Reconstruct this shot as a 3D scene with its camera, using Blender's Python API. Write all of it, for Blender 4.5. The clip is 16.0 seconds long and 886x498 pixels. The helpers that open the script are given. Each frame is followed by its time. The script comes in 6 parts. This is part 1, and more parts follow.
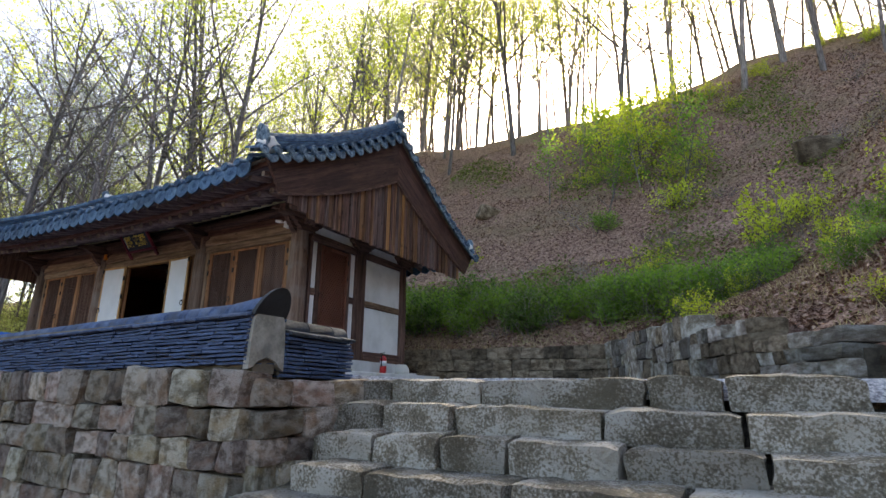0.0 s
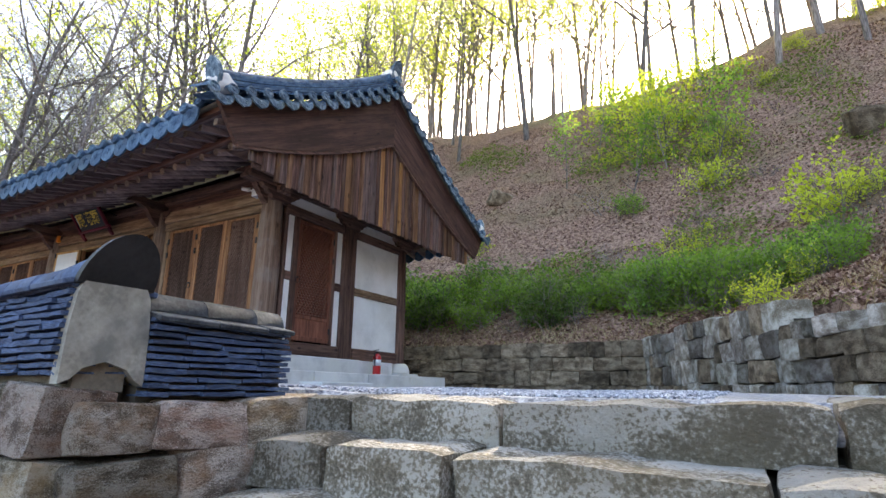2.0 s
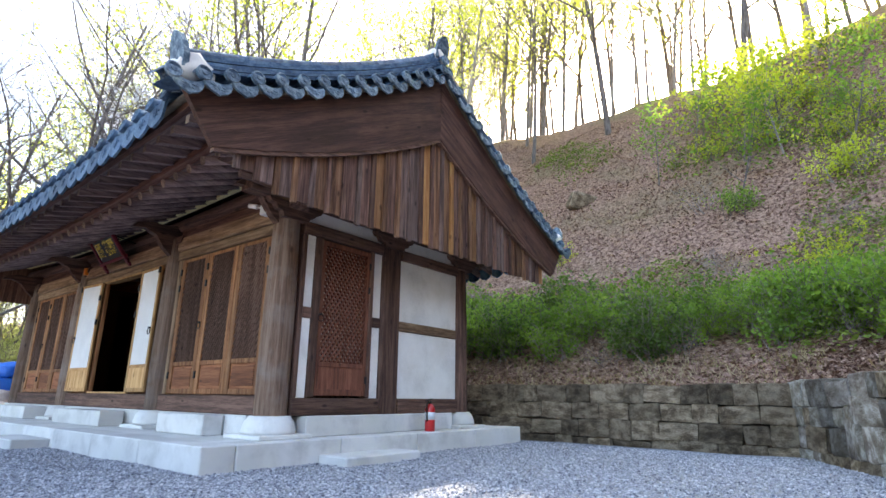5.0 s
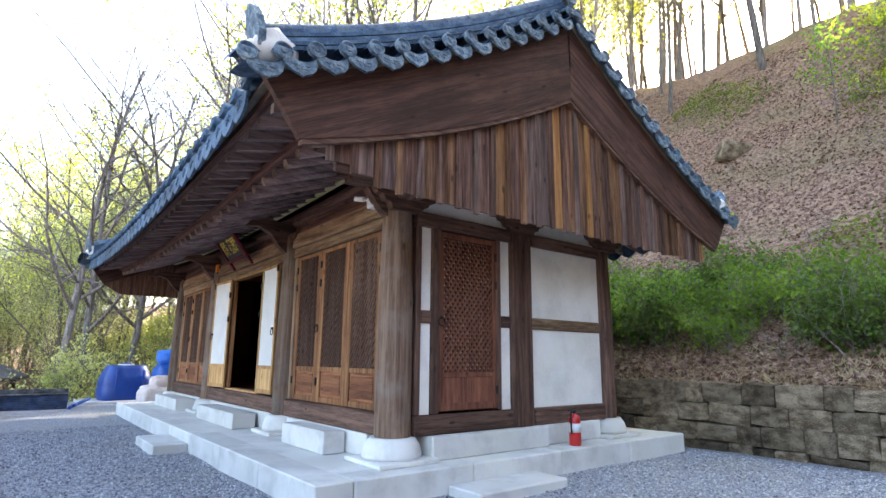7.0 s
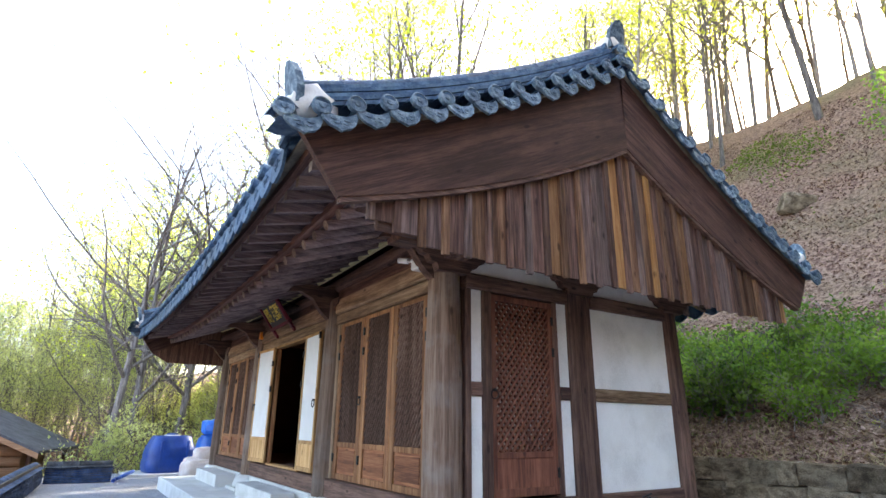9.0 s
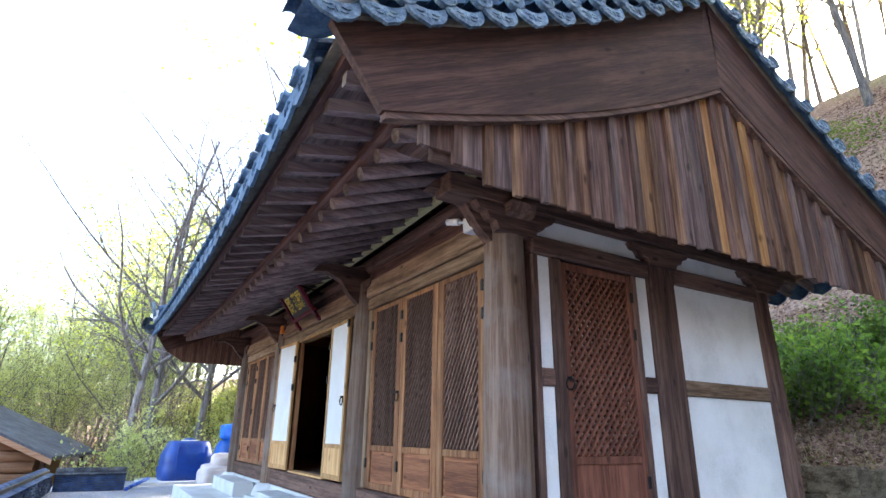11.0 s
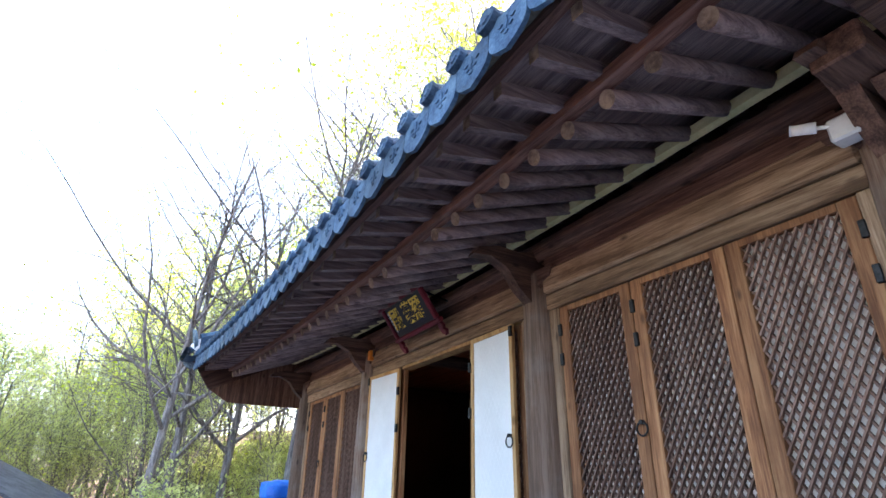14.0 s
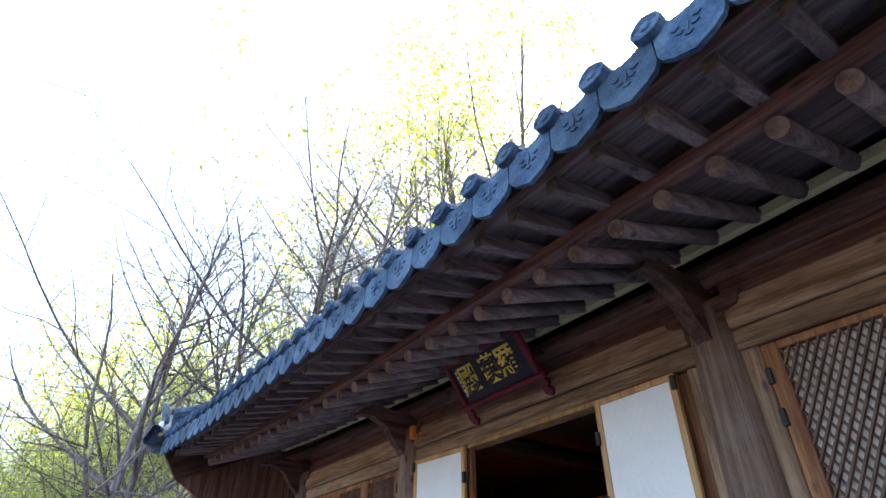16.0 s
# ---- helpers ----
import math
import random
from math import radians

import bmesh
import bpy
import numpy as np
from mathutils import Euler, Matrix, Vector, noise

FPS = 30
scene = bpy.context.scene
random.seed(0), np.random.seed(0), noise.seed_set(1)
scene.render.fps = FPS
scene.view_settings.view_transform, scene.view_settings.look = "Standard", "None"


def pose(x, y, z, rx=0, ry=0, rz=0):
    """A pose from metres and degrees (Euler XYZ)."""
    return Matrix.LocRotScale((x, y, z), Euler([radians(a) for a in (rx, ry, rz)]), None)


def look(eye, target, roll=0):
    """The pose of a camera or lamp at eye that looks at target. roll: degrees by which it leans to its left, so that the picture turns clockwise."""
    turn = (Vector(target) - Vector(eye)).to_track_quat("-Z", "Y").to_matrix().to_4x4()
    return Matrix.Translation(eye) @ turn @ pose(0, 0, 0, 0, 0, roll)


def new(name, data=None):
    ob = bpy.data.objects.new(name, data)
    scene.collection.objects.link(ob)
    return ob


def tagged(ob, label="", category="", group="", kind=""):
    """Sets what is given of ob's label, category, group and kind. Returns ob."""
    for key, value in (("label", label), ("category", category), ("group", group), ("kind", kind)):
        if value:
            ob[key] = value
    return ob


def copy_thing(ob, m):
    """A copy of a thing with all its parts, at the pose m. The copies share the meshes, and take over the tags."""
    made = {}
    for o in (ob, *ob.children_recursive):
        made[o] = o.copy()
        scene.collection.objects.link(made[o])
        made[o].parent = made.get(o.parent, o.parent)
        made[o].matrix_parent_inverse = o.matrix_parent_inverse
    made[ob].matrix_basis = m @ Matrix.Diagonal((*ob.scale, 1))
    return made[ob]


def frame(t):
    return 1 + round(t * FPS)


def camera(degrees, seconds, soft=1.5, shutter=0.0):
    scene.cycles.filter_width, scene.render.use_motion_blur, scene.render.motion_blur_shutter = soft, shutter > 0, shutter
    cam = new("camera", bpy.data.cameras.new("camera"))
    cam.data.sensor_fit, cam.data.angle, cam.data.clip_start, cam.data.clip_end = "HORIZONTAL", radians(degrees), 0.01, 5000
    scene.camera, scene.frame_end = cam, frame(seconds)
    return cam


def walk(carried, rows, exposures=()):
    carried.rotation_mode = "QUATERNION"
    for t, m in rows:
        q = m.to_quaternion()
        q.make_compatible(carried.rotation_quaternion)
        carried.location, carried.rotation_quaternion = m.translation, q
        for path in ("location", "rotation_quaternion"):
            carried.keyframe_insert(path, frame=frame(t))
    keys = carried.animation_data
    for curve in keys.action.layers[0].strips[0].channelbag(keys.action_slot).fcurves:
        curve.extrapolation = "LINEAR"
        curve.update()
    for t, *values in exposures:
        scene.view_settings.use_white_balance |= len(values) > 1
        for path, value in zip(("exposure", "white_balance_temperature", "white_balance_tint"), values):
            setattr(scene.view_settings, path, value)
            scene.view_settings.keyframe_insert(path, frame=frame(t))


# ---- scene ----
cam = camera(78.0, 16.0)
PATH = [
    (0, (-0.043, -0.232, -0.276), (-0.973, 1.462, 0.237), 0.7),
    (0.5, (-0.29, 0.201, -0.266), (-1.224, 1.9, 0.228), 0.7),
    (1, (-0.485, 0.706, -0.195), (-1.423, 2.411, 0.263), 0.7),
    (1.5, (-0.699, 1.177, -0.159), (-1.647, 2.877, 0.301), 0.7),
    (2, (-0.941, 1.62, -0.109), (-1.906, 3.299, 0.391), 0.8),
    (2.5, (-1.12, 2.056, -0.059), (-2.089, 3.695, 0.554), 0.5),
    (3, (-1.437, 2.442, -0.001), (-2.471, 4.013, 0.679), 0.6),
    (3.5, (-1.596, 2.755, 0.172), (-2.688, 4.281, 0.863), 0.7),
    (3.7, (-1.632, 2.912, 0.237), (-2.731, 4.433, 0.929), 0.6),
    (5.8, (-2.085, 3.851, 0.855), (-3.428, 5.275, 1.262), 1.0),
    (6, (-2.224, 3.935, 0.902), (-3.615, 5.314, 1.309), 1.0),
    (6.5, (-2.404, 4.064, 1.05), (-3.885, 5.349, 1.444), 1.0),
    (7, (-2.531, 4.285, 1.201), (-4.076, 5.493, 1.596), 0.5),
    (7.5, (-2.687, 4.328, 1.309), (-4.281, 5.457, 1.739), 0.8),
    (8, (-2.822, 4.408, 1.344), (-4.419, 5.471, 1.909), 1.0),
    (8.2, (-2.847, 4.423, 1.352), (-4.436, 5.48, 1.951), 0.9),
    (10.3, (-3.44, 4.748, 1.208), (-5.056, 5.748, 1.831), 0.5),
    (10.5, (-3.628, 4.774, 1.216), (-5.253, 5.757, 1.843), 0.8),
    (11, (-4.044, 4.857, 1.216), (-5.67, 5.829, 1.857), 0.8),
    (11.5, (-4.505, 4.82, 1.223), (-6.126, 5.778, 1.898), 0.7),
    (12, (-4.929, 4.755, 1.245), (-6.544, 5.702, 1.948), 0.9),
    (12.5, (-5.368, 4.731, 1.254), (-6.975, 5.669, 1.986), 0.8),
    (13, (-5.758, 4.555, 1.24), (-7.35, 5.482, 2.018), 1.1),
    (13.5, (-6.218, 4.47, 1.169), (-7.794, 5.394, 1.983), 1.2),
    (14, (-6.743, 4.338, 1.154), (-8.312, 5.268, 1.975), 0.9),
    (14.5, (-7.216, 4.215, 1.129), (-8.769, 5.157, 1.967), 0.9),
    (15, (-7.738, 4.143, 1.125), (-9.274, 5.106, 1.969), 0.8),
    (15.5, (-8.222, 4.014, 1.16), (-9.701, 4.993, 2.084), 0.8),
    (16, (-8.72, 4.036, 1.213), (-10.057, 5.008, 2.338), 0.2),
]
walk(cam, [(t, look(eye, target, roll)) for t, eye, target, roll in PATH],
     exposures=[(0, 1.89, 7250, 12), (1.0, 2.29, 7250, 12), (2.5, 2.64, 7250, 12), (3.5, 2.54, 7250, 12), (6.0, 3.09, 7350, 12), (8.0, 2.99, 7450, 12), (10.5, 3.14, 6950, 11), (11.0, 3.25, 6750, 11),
                (11.6, 3.55, 6750, 11), (12.1, 3.54, 6750, 11), (12.5, 3.19, 6750, 11), (13.2, 3.19, 6750, 11), (14.5, 3.04, 6650, 11), (16.0, 2.69, 6650, 11)])

# ---- world, sun, exposure ----
SUN_AZ, SUN_EL = radians(-14.1), radians(33.5)   # compass turn from +y, height
world = bpy.data.worlds.new("sky")
scene.world = world
world.use_nodes = True
wn = world.node_tree
sky = wn.nodes.new("ShaderNodeTexSky")
sky.sky_type = "NISHITA"
sky.sun_disc = False
sky.sun_elevation, sky.sun_rotation = SUN_EL, SUN_AZ
sky.air_density, sky.dust_density, sky.ozone_density = 1.0, 3.0, 1.0
wn.nodes["Background"].inputs[1].default_value = 0.15
wn.links.new(sky.outputs[0], wn.nodes["Background"].inputs[0])
sun = new("sun", bpy.data.lights.new("sun", "SUN"))
sun.data.energy, sun.data.angle, sun.data.color = 2.4, radians(0.6), (1.0, 0.94, 0.84)
SUN_DIR = Vector((math.sin(SUN_AZ) * math.cos(SUN_EL), math.cos(SUN_AZ) * math.cos(SUN_EL), math.sin(SUN_EL)))
sun.matrix_world = look(SUN_DIR * 60, (0, 0, 0))

# ---- materials ----
def material(name, colours, scale=4.0, stretch=(1, 1, 1), rough=0.8, bump=0.3, bump_scale=None, fine=40.0, spread=0.12,
             metal=0.0, stain=None, stain_scale=0.8, stain_amount=0.5, gloss=0.3, world_space=False, through_light=0.0, distance=0.01, spin=0.0, fine_part=0.45, knots=0.0, hue=0.0):
    """A surface of two or three colours in noise of two sizes, a stain of its own, relief, and a shift from piece to piece."""
    m = bpy.data.materials.new(name)
    m.use_nodes = True
    nt = m.node_tree
    n, link = nt.nodes, nt.links.new
    bsdf = n["Principled BSDF"]
    bsdf.inputs["Metallic"].default_value = metal
    bsdf.inputs["Specular IOR Level"].default_value = gloss
    info = n.new("ShaderNodeObjectInfo")
    if world_space:
        src = n.new("ShaderNodeNewGeometry").outputs["Position"]
    else:
        src = n.new("ShaderNodeTexCoord").outputs["Object"]
    off = n.new("ShaderNodeVectorMath")
    off.operation = "MULTIPLY_ADD"
    comb = n.new("ShaderNodeCombineXYZ")
    for k in range(3):
        link(info.outputs["Random"], comb.inputs[k])
    link(comb.outputs[0], off.inputs[0])
    off.inputs[1].default_value = (0, 0, 0) if world_space else (37.0, 23.0, 51.0)
    link(src, off.inputs[2])
    mp = n.new("ShaderNodeMapping")
    mp.inputs["Scale"].default_value = stretch
    turn = n.new("ShaderNodeMapping")
    turn.inputs["Rotation"].default_value = (radians(spin), 0, 0)
    link(off.outputs[0], turn.inputs[0])
    link(turn.outputs[0], mp.inputs[0])

    def noisy(s, detail, vec=mp.outputs[0]):
        t = n.new("ShaderNodeTexNoise")
        t.inputs["Scale"].default_value = s
        t.inputs["Detail"].default_value = detail
        t.inputs["Roughness"].default_value = 0.6
        link(vec, t.inputs["Vector"])
        return t.outputs["Fac"]
    big, small = noisy(scale, 5), noisy(fine, 4)
    add = n.new("ShaderNodeMath")
    add.operation = "MULTIPLY_ADD"
    link(small, add.inputs[0])
    add.inputs[1].default_value = fine_part
    link(big, add.inputs[2])
    ramp = n.new("ShaderNodeValToRGB")
    els = ramp.color_ramp.elements
    while len(els) < len(colours):
        els.new(0.5)
    for k, c in enumerate(colours):
        els[k].position = 0.345 + 0.5 * fine_part + 0.30 * k / max(1, len(colours) - 1)
        els[k].color = (*c, 1)
    link(add.outputs[0], ramp.inputs[0])
    col = ramp.outputs[0]
    if stain:
        st = noisy(stain_scale, 6, off.outputs[0])
        r2 = n.new("ShaderNodeMapRange")
        r2.inputs[1].default_value, r2.inputs[2].default_value = 0.48, 0.68
        r2.inputs[3].default_value, r2.inputs[4].default_value = 0, stain_amount
        link(st, r2.inputs[0])
        mx = n.new("ShaderNodeMix")
        mx.data_type = "RGBA"
        link(r2.outputs[0], mx.inputs[0])
        link(col, mx.inputs[6])
        mx.inputs[7].default_value = (*stain, 1)
        col = mx.outputs[2]
    if knots:
        kp = n.new("ShaderNodeMapping")
        kp.inputs["Scale"].default_value = [6.0 if s > 1 else 2.6 for s in stretch]
        link(turn.outputs[0], kp.inputs[0])
        vo = n.new("ShaderNodeTexVoronoi")
        vo.inputs["Scale"].default_value = 1.0
        link(kp.outputs[0], vo.inputs["Vector"])
        r3 = n.new("ShaderNodeMapRange")
        r3.inputs[1].default_value, r3.inputs[2].default_value = 0.07, 0.15
        r3.inputs[3].default_value, r3.inputs[4].default_value = knots, 0
        link(vo.outputs["Distance"], r3.inputs[0])
        mk = n.new("ShaderNodeMix")
        mk.data_type = "RGBA"
        link(r3.outputs[0], mk.inputs[0])
        link(col, mk.inputs[6])
        mk.inputs[7].default_value = (*[c * 0.45 for c in colours[0]], 1)
        col = mk.outputs[2]
    hsv = n.new("ShaderNodeHueSaturation")
    mr = n.new("ShaderNodeMapRange")
    mr.inputs[3].default_value, mr.inputs[4].default_value = 1 - spread * 2, 1 + spread * 2
    link(info.outputs["Random"], mr.inputs[0])
    link(mr.outputs[0], hsv.inputs["Value"])
    if hue:
        wn_ = n.new("ShaderNodeTexWhiteNoise")
        wn_.noise_dimensions = "1D"
        link(info.outputs["Random"], wn_.inputs["W"])
        mh = n.new("ShaderNodeMapRange")
        mh.inputs[3].default_value, mh.inputs[4].default_value = 0.5 - hue, 0.5 + hue
        link(wn_.outputs["Value"], mh.inputs[0])
        link(mh.outputs[0], hsv.inputs["Hue"])
    link(col, hsv.inputs["Color"])
    link(hsv.outputs[0], bsdf.inputs["Base Color"])
    rr = n.new("ShaderNodeMapRange")
    rr.inputs[3].default_value, rr.inputs[4].default_value = max(0, rough - 0.12), min(1, rough + 0.12)
    link(big, rr.inputs[0])
    link(rr.outputs[0], bsdf.inputs["Roughness"])
    if bump:
        b = n.new("ShaderNodeBump")
        b.inputs["Strength"].default_value = bump
        b.inputs["Distance"].default_value = distance
        link(noisy(bump_scale, 6) if bump_scale else add.outputs[0], b.inputs["Height"])
        link(b.outputs[0], bsdf.inputs["Normal"])
    if through_light:
        tr = n.new("ShaderNodeBsdfTranslucent")
        link(hsv.outputs[0], tr.inputs[0])
        ms = n.new("ShaderNodeMixShader")
        ms.inputs[0].default_value = through_light
        link(bsdf.outputs[0], ms.inputs[1])
        link(tr.outputs[0], ms.inputs[2])
        link(ms.outputs[0], n["Material Output"].inputs[0])
    return m


GRAIN_Z, GRAIN_X, GRAIN_Y = (11, 11, 0.6), (0.6, 11, 11), (11, 0.6, 11)
DARK = [(0.045, 0.023, 0.018), (0.105, 0.057, 0.043), (0.18, 0.105, 0.078)]
WARM = [(0.12, 0.046, 0.020), (0.25, 0.112, 0.050), (0.37, 0.19, 0.092)]
GREY = [(0.095, 0.055, 0.032), (0.23, 0.145, 0.088), (0.36, 0.25, 0.165)]


def wood(name, cols, grain, **k):
    mid = cols[len(cols) // 2]
    cols = [tuple(0.9 * a + 0.1 * b for a, b in zip(c, mid)) for c in cols]
    k = dict(dict(scale=1.5, stretch=grain, fine=9.0, fine_part=0.6, rough=0.75, bump=0.5, spread=0.14, gloss=0.25, knots=0.8, stain=cols[0], stain_scale=1.7, stain_amount=0.45), **k)
    return material(name, cols, **k)


wood_dark_z, wood_dark_x, wood_dark_y = (wood("dark_wood_" + a, DARK, g) for a, g in zip("zxy", (GRAIN_Z, GRAIN_X, GRAIN_Y)))
wood_warm_z, wood_warm_x, wood_warm_y = (wood("warm_wood_" + a, WARM, g) for a, g in zip("zxy", (GRAIN_Z, GRAIN_X, GRAIN_Y)))
wood_grey_z, wood_grey_x, wood_grey_y = (wood("weathered_wood_" + a, GREY, g, bump=0.45) for a, g in zip("zxy", (GRAIN_Z, GRAIN_X, GRAIN_Y)))
wood_pillar = wood("pillar_wood", [(0.085, 0.050, 0.035), (0.145, 0.090, 0.063), (0.215, 0.148, 0.112)], (13, 13, 0.6), bump=0.6, scale=1.6, fine=9, fine_part=0.5, stain=(0.22, 0.195, 0.18), stain_scale=2.4, stain_amount=0.45)
wood_red_z = wood("red_brown_wood", [(0.075, 0.026, 0.017), (0.15, 0.055, 0.034), (0.22, 0.09, 0.055)], GRAIN_Z)
wood_red_x = wood("red_brown_beam_wood", [(0.085, 0.040, 0.031), (0.17, 0.085, 0.066), (0.26, 0.14, 0.11)], GRAIN_X)
wood_board = wood("gable_board_wood", [(0.055, 0.026, 0.018), (0.125, 0.062, 0.042), (0.21, 0.115, 0.078)], GRAIN_Z, spread=0.24)
wood_orange = wood("fresh_board_wood", [(0.23, 0.10, 0.035), (0.36, 0.17, 0.06), (0.45, 0.25, 0.10)], GRAIN_Z)
wood_door = wood("door_frame_wood", [(0.30, 0.15, 0.055), (0.46, 0.26, 0.11), (0.55, 0.35, 0.17)], GRAIN_Z)
wood_slat = wood("brown_slat_wood", [(0.065, 0.034, 0.025), (0.14, 0.080, 0.058), (0.22, 0.14, 0.108)], GRAIN_Z)
wood_panel = wood("red_brown_panel_wood", [(0.13, 0.045, 0.022), (0.25, 0.095, 0.045), (0.33, 0.145, 0.07)], GRAIN_X)
# Darker than the other timber: shade under the verge tiles put into the colour.
wood_barge = [wood("shaded_barge_wood", [(0.036, 0.017, 0.013), (0.078, 0.037, 0.028), (0.125, 0.064, 0.048)], GRAIN_Y, spin=a, bump=0.35) for a in (-27, 27)]
# Raised and greyed from DARK: glare haze below the roof put into the colour.
wood_eave_x, wood_eave_y = (wood("hazed_eave_wood_" + a, [(0.10, 0.068, 0.068), (0.19, 0.135, 0.132), (0.29, 0.215, 0.205)], g, spread=0.12) for a, g in zip("xy", (GRAIN_X, GRAIN_Y)))
wood_boards = [wood("gable_board_wood_" + a, c, GRAIN_Z, spread=0.16, bump=0.7, fine=6.0, scale=1.2) for a, c in (
    ("a", [(0.045, 0.022, 0.017), (0.125, 0.066, 0.050), (0.22, 0.125, 0.092)]), ("b", [(0.06, 0.026, 0.014), (0.165, 0.082, 0.046), (0.28, 0.155, 0.088)]),
    ("c", [(0.055, 0.034, 0.030), (0.14, 0.088, 0.074), (0.24, 0.165, 0.14)]), ("d", [(0.10, 0.042, 0.017), (0.24, 0.115, 0.05), (0.35, 0.19, 0.09)]))]
wood_end = material("rafter_end_grain", [(0.10, 0.072, 0.058), (0.20, 0.15, 0.115), (0.28, 0.22, 0.17)], scale=9, rough=0.85, bump=0.3)
plaster = material("white_plaster", [(0.66, 0.65, 0.62), (0.77, 0.76, 0.73), (0.82, 0.81, 0.78)], scale=2.0, rough=0.9, bump=0.12, fine=60, spread=0.02,
                   stain=(0.52, 0.48, 0.40), stain_scale=1.1, stain_amount=0.35)
cream = material("cream_lime_strip", [(0.50, 0.44, 0.22), (0.63, 0.56, 0.31)], scale=4, rough=0.9, bump=0.3, spread=0.05)
paper = material("white_door_paper", [(0.74, 0.74, 0.73), (0.82, 0.82, 0.81)], scale=3, rough=0.9, bump=0.1, spread=0.02, through_light=0.15)
backing = material("lattice_paper", [(0.56, 0.50, 0.45), (0.72, 0.66, 0.61)], scale=2.5, rough=0.9, bump=0.1, spread=0.05)
granite = material("pale_granite", [(0.50, 0.50, 0.49), (0.62, 0.62, 0.61), (0.70, 0.70, 0.69)], scale=3.0, fine=160, rough=0.75, bump=0.18, spread=0.05,
                   stain=(0.42, 0.42, 0.35), stain_scale=1.5, stain_amount=0.45)
tile_roof = material("blue_grey_roof_tile", [(0.018, 0.043, 0.085), (0.040, 0.085, 0.150), (0.085, 0.150, 0.225)], scale=5, fine=50, rough=0.68, bump=0.35, spread=0.16, gloss=0.25,
                     stain=(0.10, 0.155, 0.19), stain_scale=7, stain_amount=0.4)
tile_end = material("moulded_tile_end", [(0.04, 0.075, 0.115), (0.10, 0.155, 0.21), (0.22, 0.30, 0.35)], scale=12, fine=60, rough=0.65, bump=0.7, bump_scale=30, spread=0.14, distance=0.012)
tile_dark = material("dark_wall_tile", [(0.022, 0.038, 0.080), (0.048, 0.080, 0.16), (0.10, 0.15, 0.26)], scale=5, fine=55, rough=0.75, bump=0.4, spread=0.12, gloss=0.2,
                     stain=(0.14, 0.14, 0.13), stain_scale=4, stain_amount=0.4)
tile_cap = material("grey_cap_tile", [(0.020, 0.025, 0.034), (0.048, 0.056, 0.068), (0.090, 0.100, 0.115)], scale=5, fine=55, rough=0.8, bump=0.4, spread=0.1, gloss=0.12)
tile_black = material("black_ridge_end_tile", [(0.014, 0.014, 0.016), (0.03, 0.03, 0.034)], scale=7, rough=0.55, bump=0.3)
mortar_wall = material("grey_lime_mortar", [(0.24, 0.225, 0.19), (0.36, 0.34, 0.29), (0.43, 0.41, 0.36)], scale=3, fine=45, rough=0.95, bump=0.45, spread=0.04,
                       stain=(0.10, 0.10, 0.095), stain_scale=3.2, stain_amount=0.7)
clay = material("clay_bedding", [(0.10, 0.085, 0.065), (0.18, 0.155, 0.12)], scale=6, rough=0.95, bump=0.6)
stone = material("grey_brown_field_stone", [(0.12, 0.095, 0.07), (0.28, 0.235, 0.185), (0.46, 0.41, 0.35)], scale=3.0, fine=60, fine_part=0.9, gloss=0.15, rough=0.9, bump=1.0, bump_scale=20, hue=0.03, spread=0.24, distance=0.04,
                 stain=(0.34, 0.22, 0.125), stain_scale=1.6, stain_amount=0.7)
stone_step = material("worn_grey_step_stone", [(0.105, 0.09, 0.068), (0.21, 0.185, 0.147), (0.35, 0.325, 0.285)], scale=2.6, fine=55, fine_part=0.9, rough=0.95, gloss=0.1, bump=1.0, bump_scale=17, spread=0.14, distance=0.035,
                      stain=(0.13, 0.108, 0.072), stain_scale=2.0, stain_amount=0.45)
stone_dark = material("mossy_dark_block_stone", [(0.055, 0.04, 0.027), (0.135, 0.103, 0.07), (0.26, 0.21, 0.155)], scale=2.6, fine=38, fine_part=0.7, gloss=0.15, rough=0.95, bump=0.8, spread=0.26, distance=0.03,
                      stain=(0.29, 0.25, 0.19), stain_scale=1.9, stain_amount=0.3)
stone_bank = material("pale_mottled_bank_stone", [(0.11, 0.09, 0.07), (0.25, 0.225, 0.19), (0.43, 0.415, 0.385)], scale=2.2, fine=38, fine_part=0.7, gloss=0.15, rough=0.92, bump=0.8, spread=0.3, distance=0.03, hue=0.02,
                      stain=(0.10, 0.08, 0.055), stain_scale=1.6, stain_amount=0.55)
soil_dark = material("dark_joint_soil", [(0.03, 0.026, 0.02), (0.075, 0.065, 0.05)], scale=8, rough=1, bump=0.6, world_space=True)
gravel_mat = material("blue_grey_gravel", [(0.11, 0.115, 0.14), (0.28, 0.295, 0.33), (0.48, 0.49, 0.52)], scale=30, fine=75, rough=0.9, bump=1.0, bump_scale=48, world_space=True, spread=0.0,
                      stain=(0.30, 0.27, 0.21), stain_scale=0.7, stain_amount=0.35, distance=0.02)
pebble_mat = material("gravel_pebble", [(0.08, 0.085, 0.11), (0.29, 0.305, 0.345), (0.60, 0.61, 0.64)], scale=26, fine=70, rough=0.9, bump=0.3, world_space=True, spread=0.0)
litter = material("hill_leaf_litter", [(0.085, 0.042, 0.030), (0.20, 0.115, 0.084), (0.36, 0.235, 0.175)], scale=9.0, fine=40, fine_part=0.9, rough=0.95, bump=0.4, bump_scale=30, world_space=True, spread=0.0,
                  stain=(0.13, 0.125, 0.055), stain_scale=0.3, stain_amount=0.5, distance=0.02)
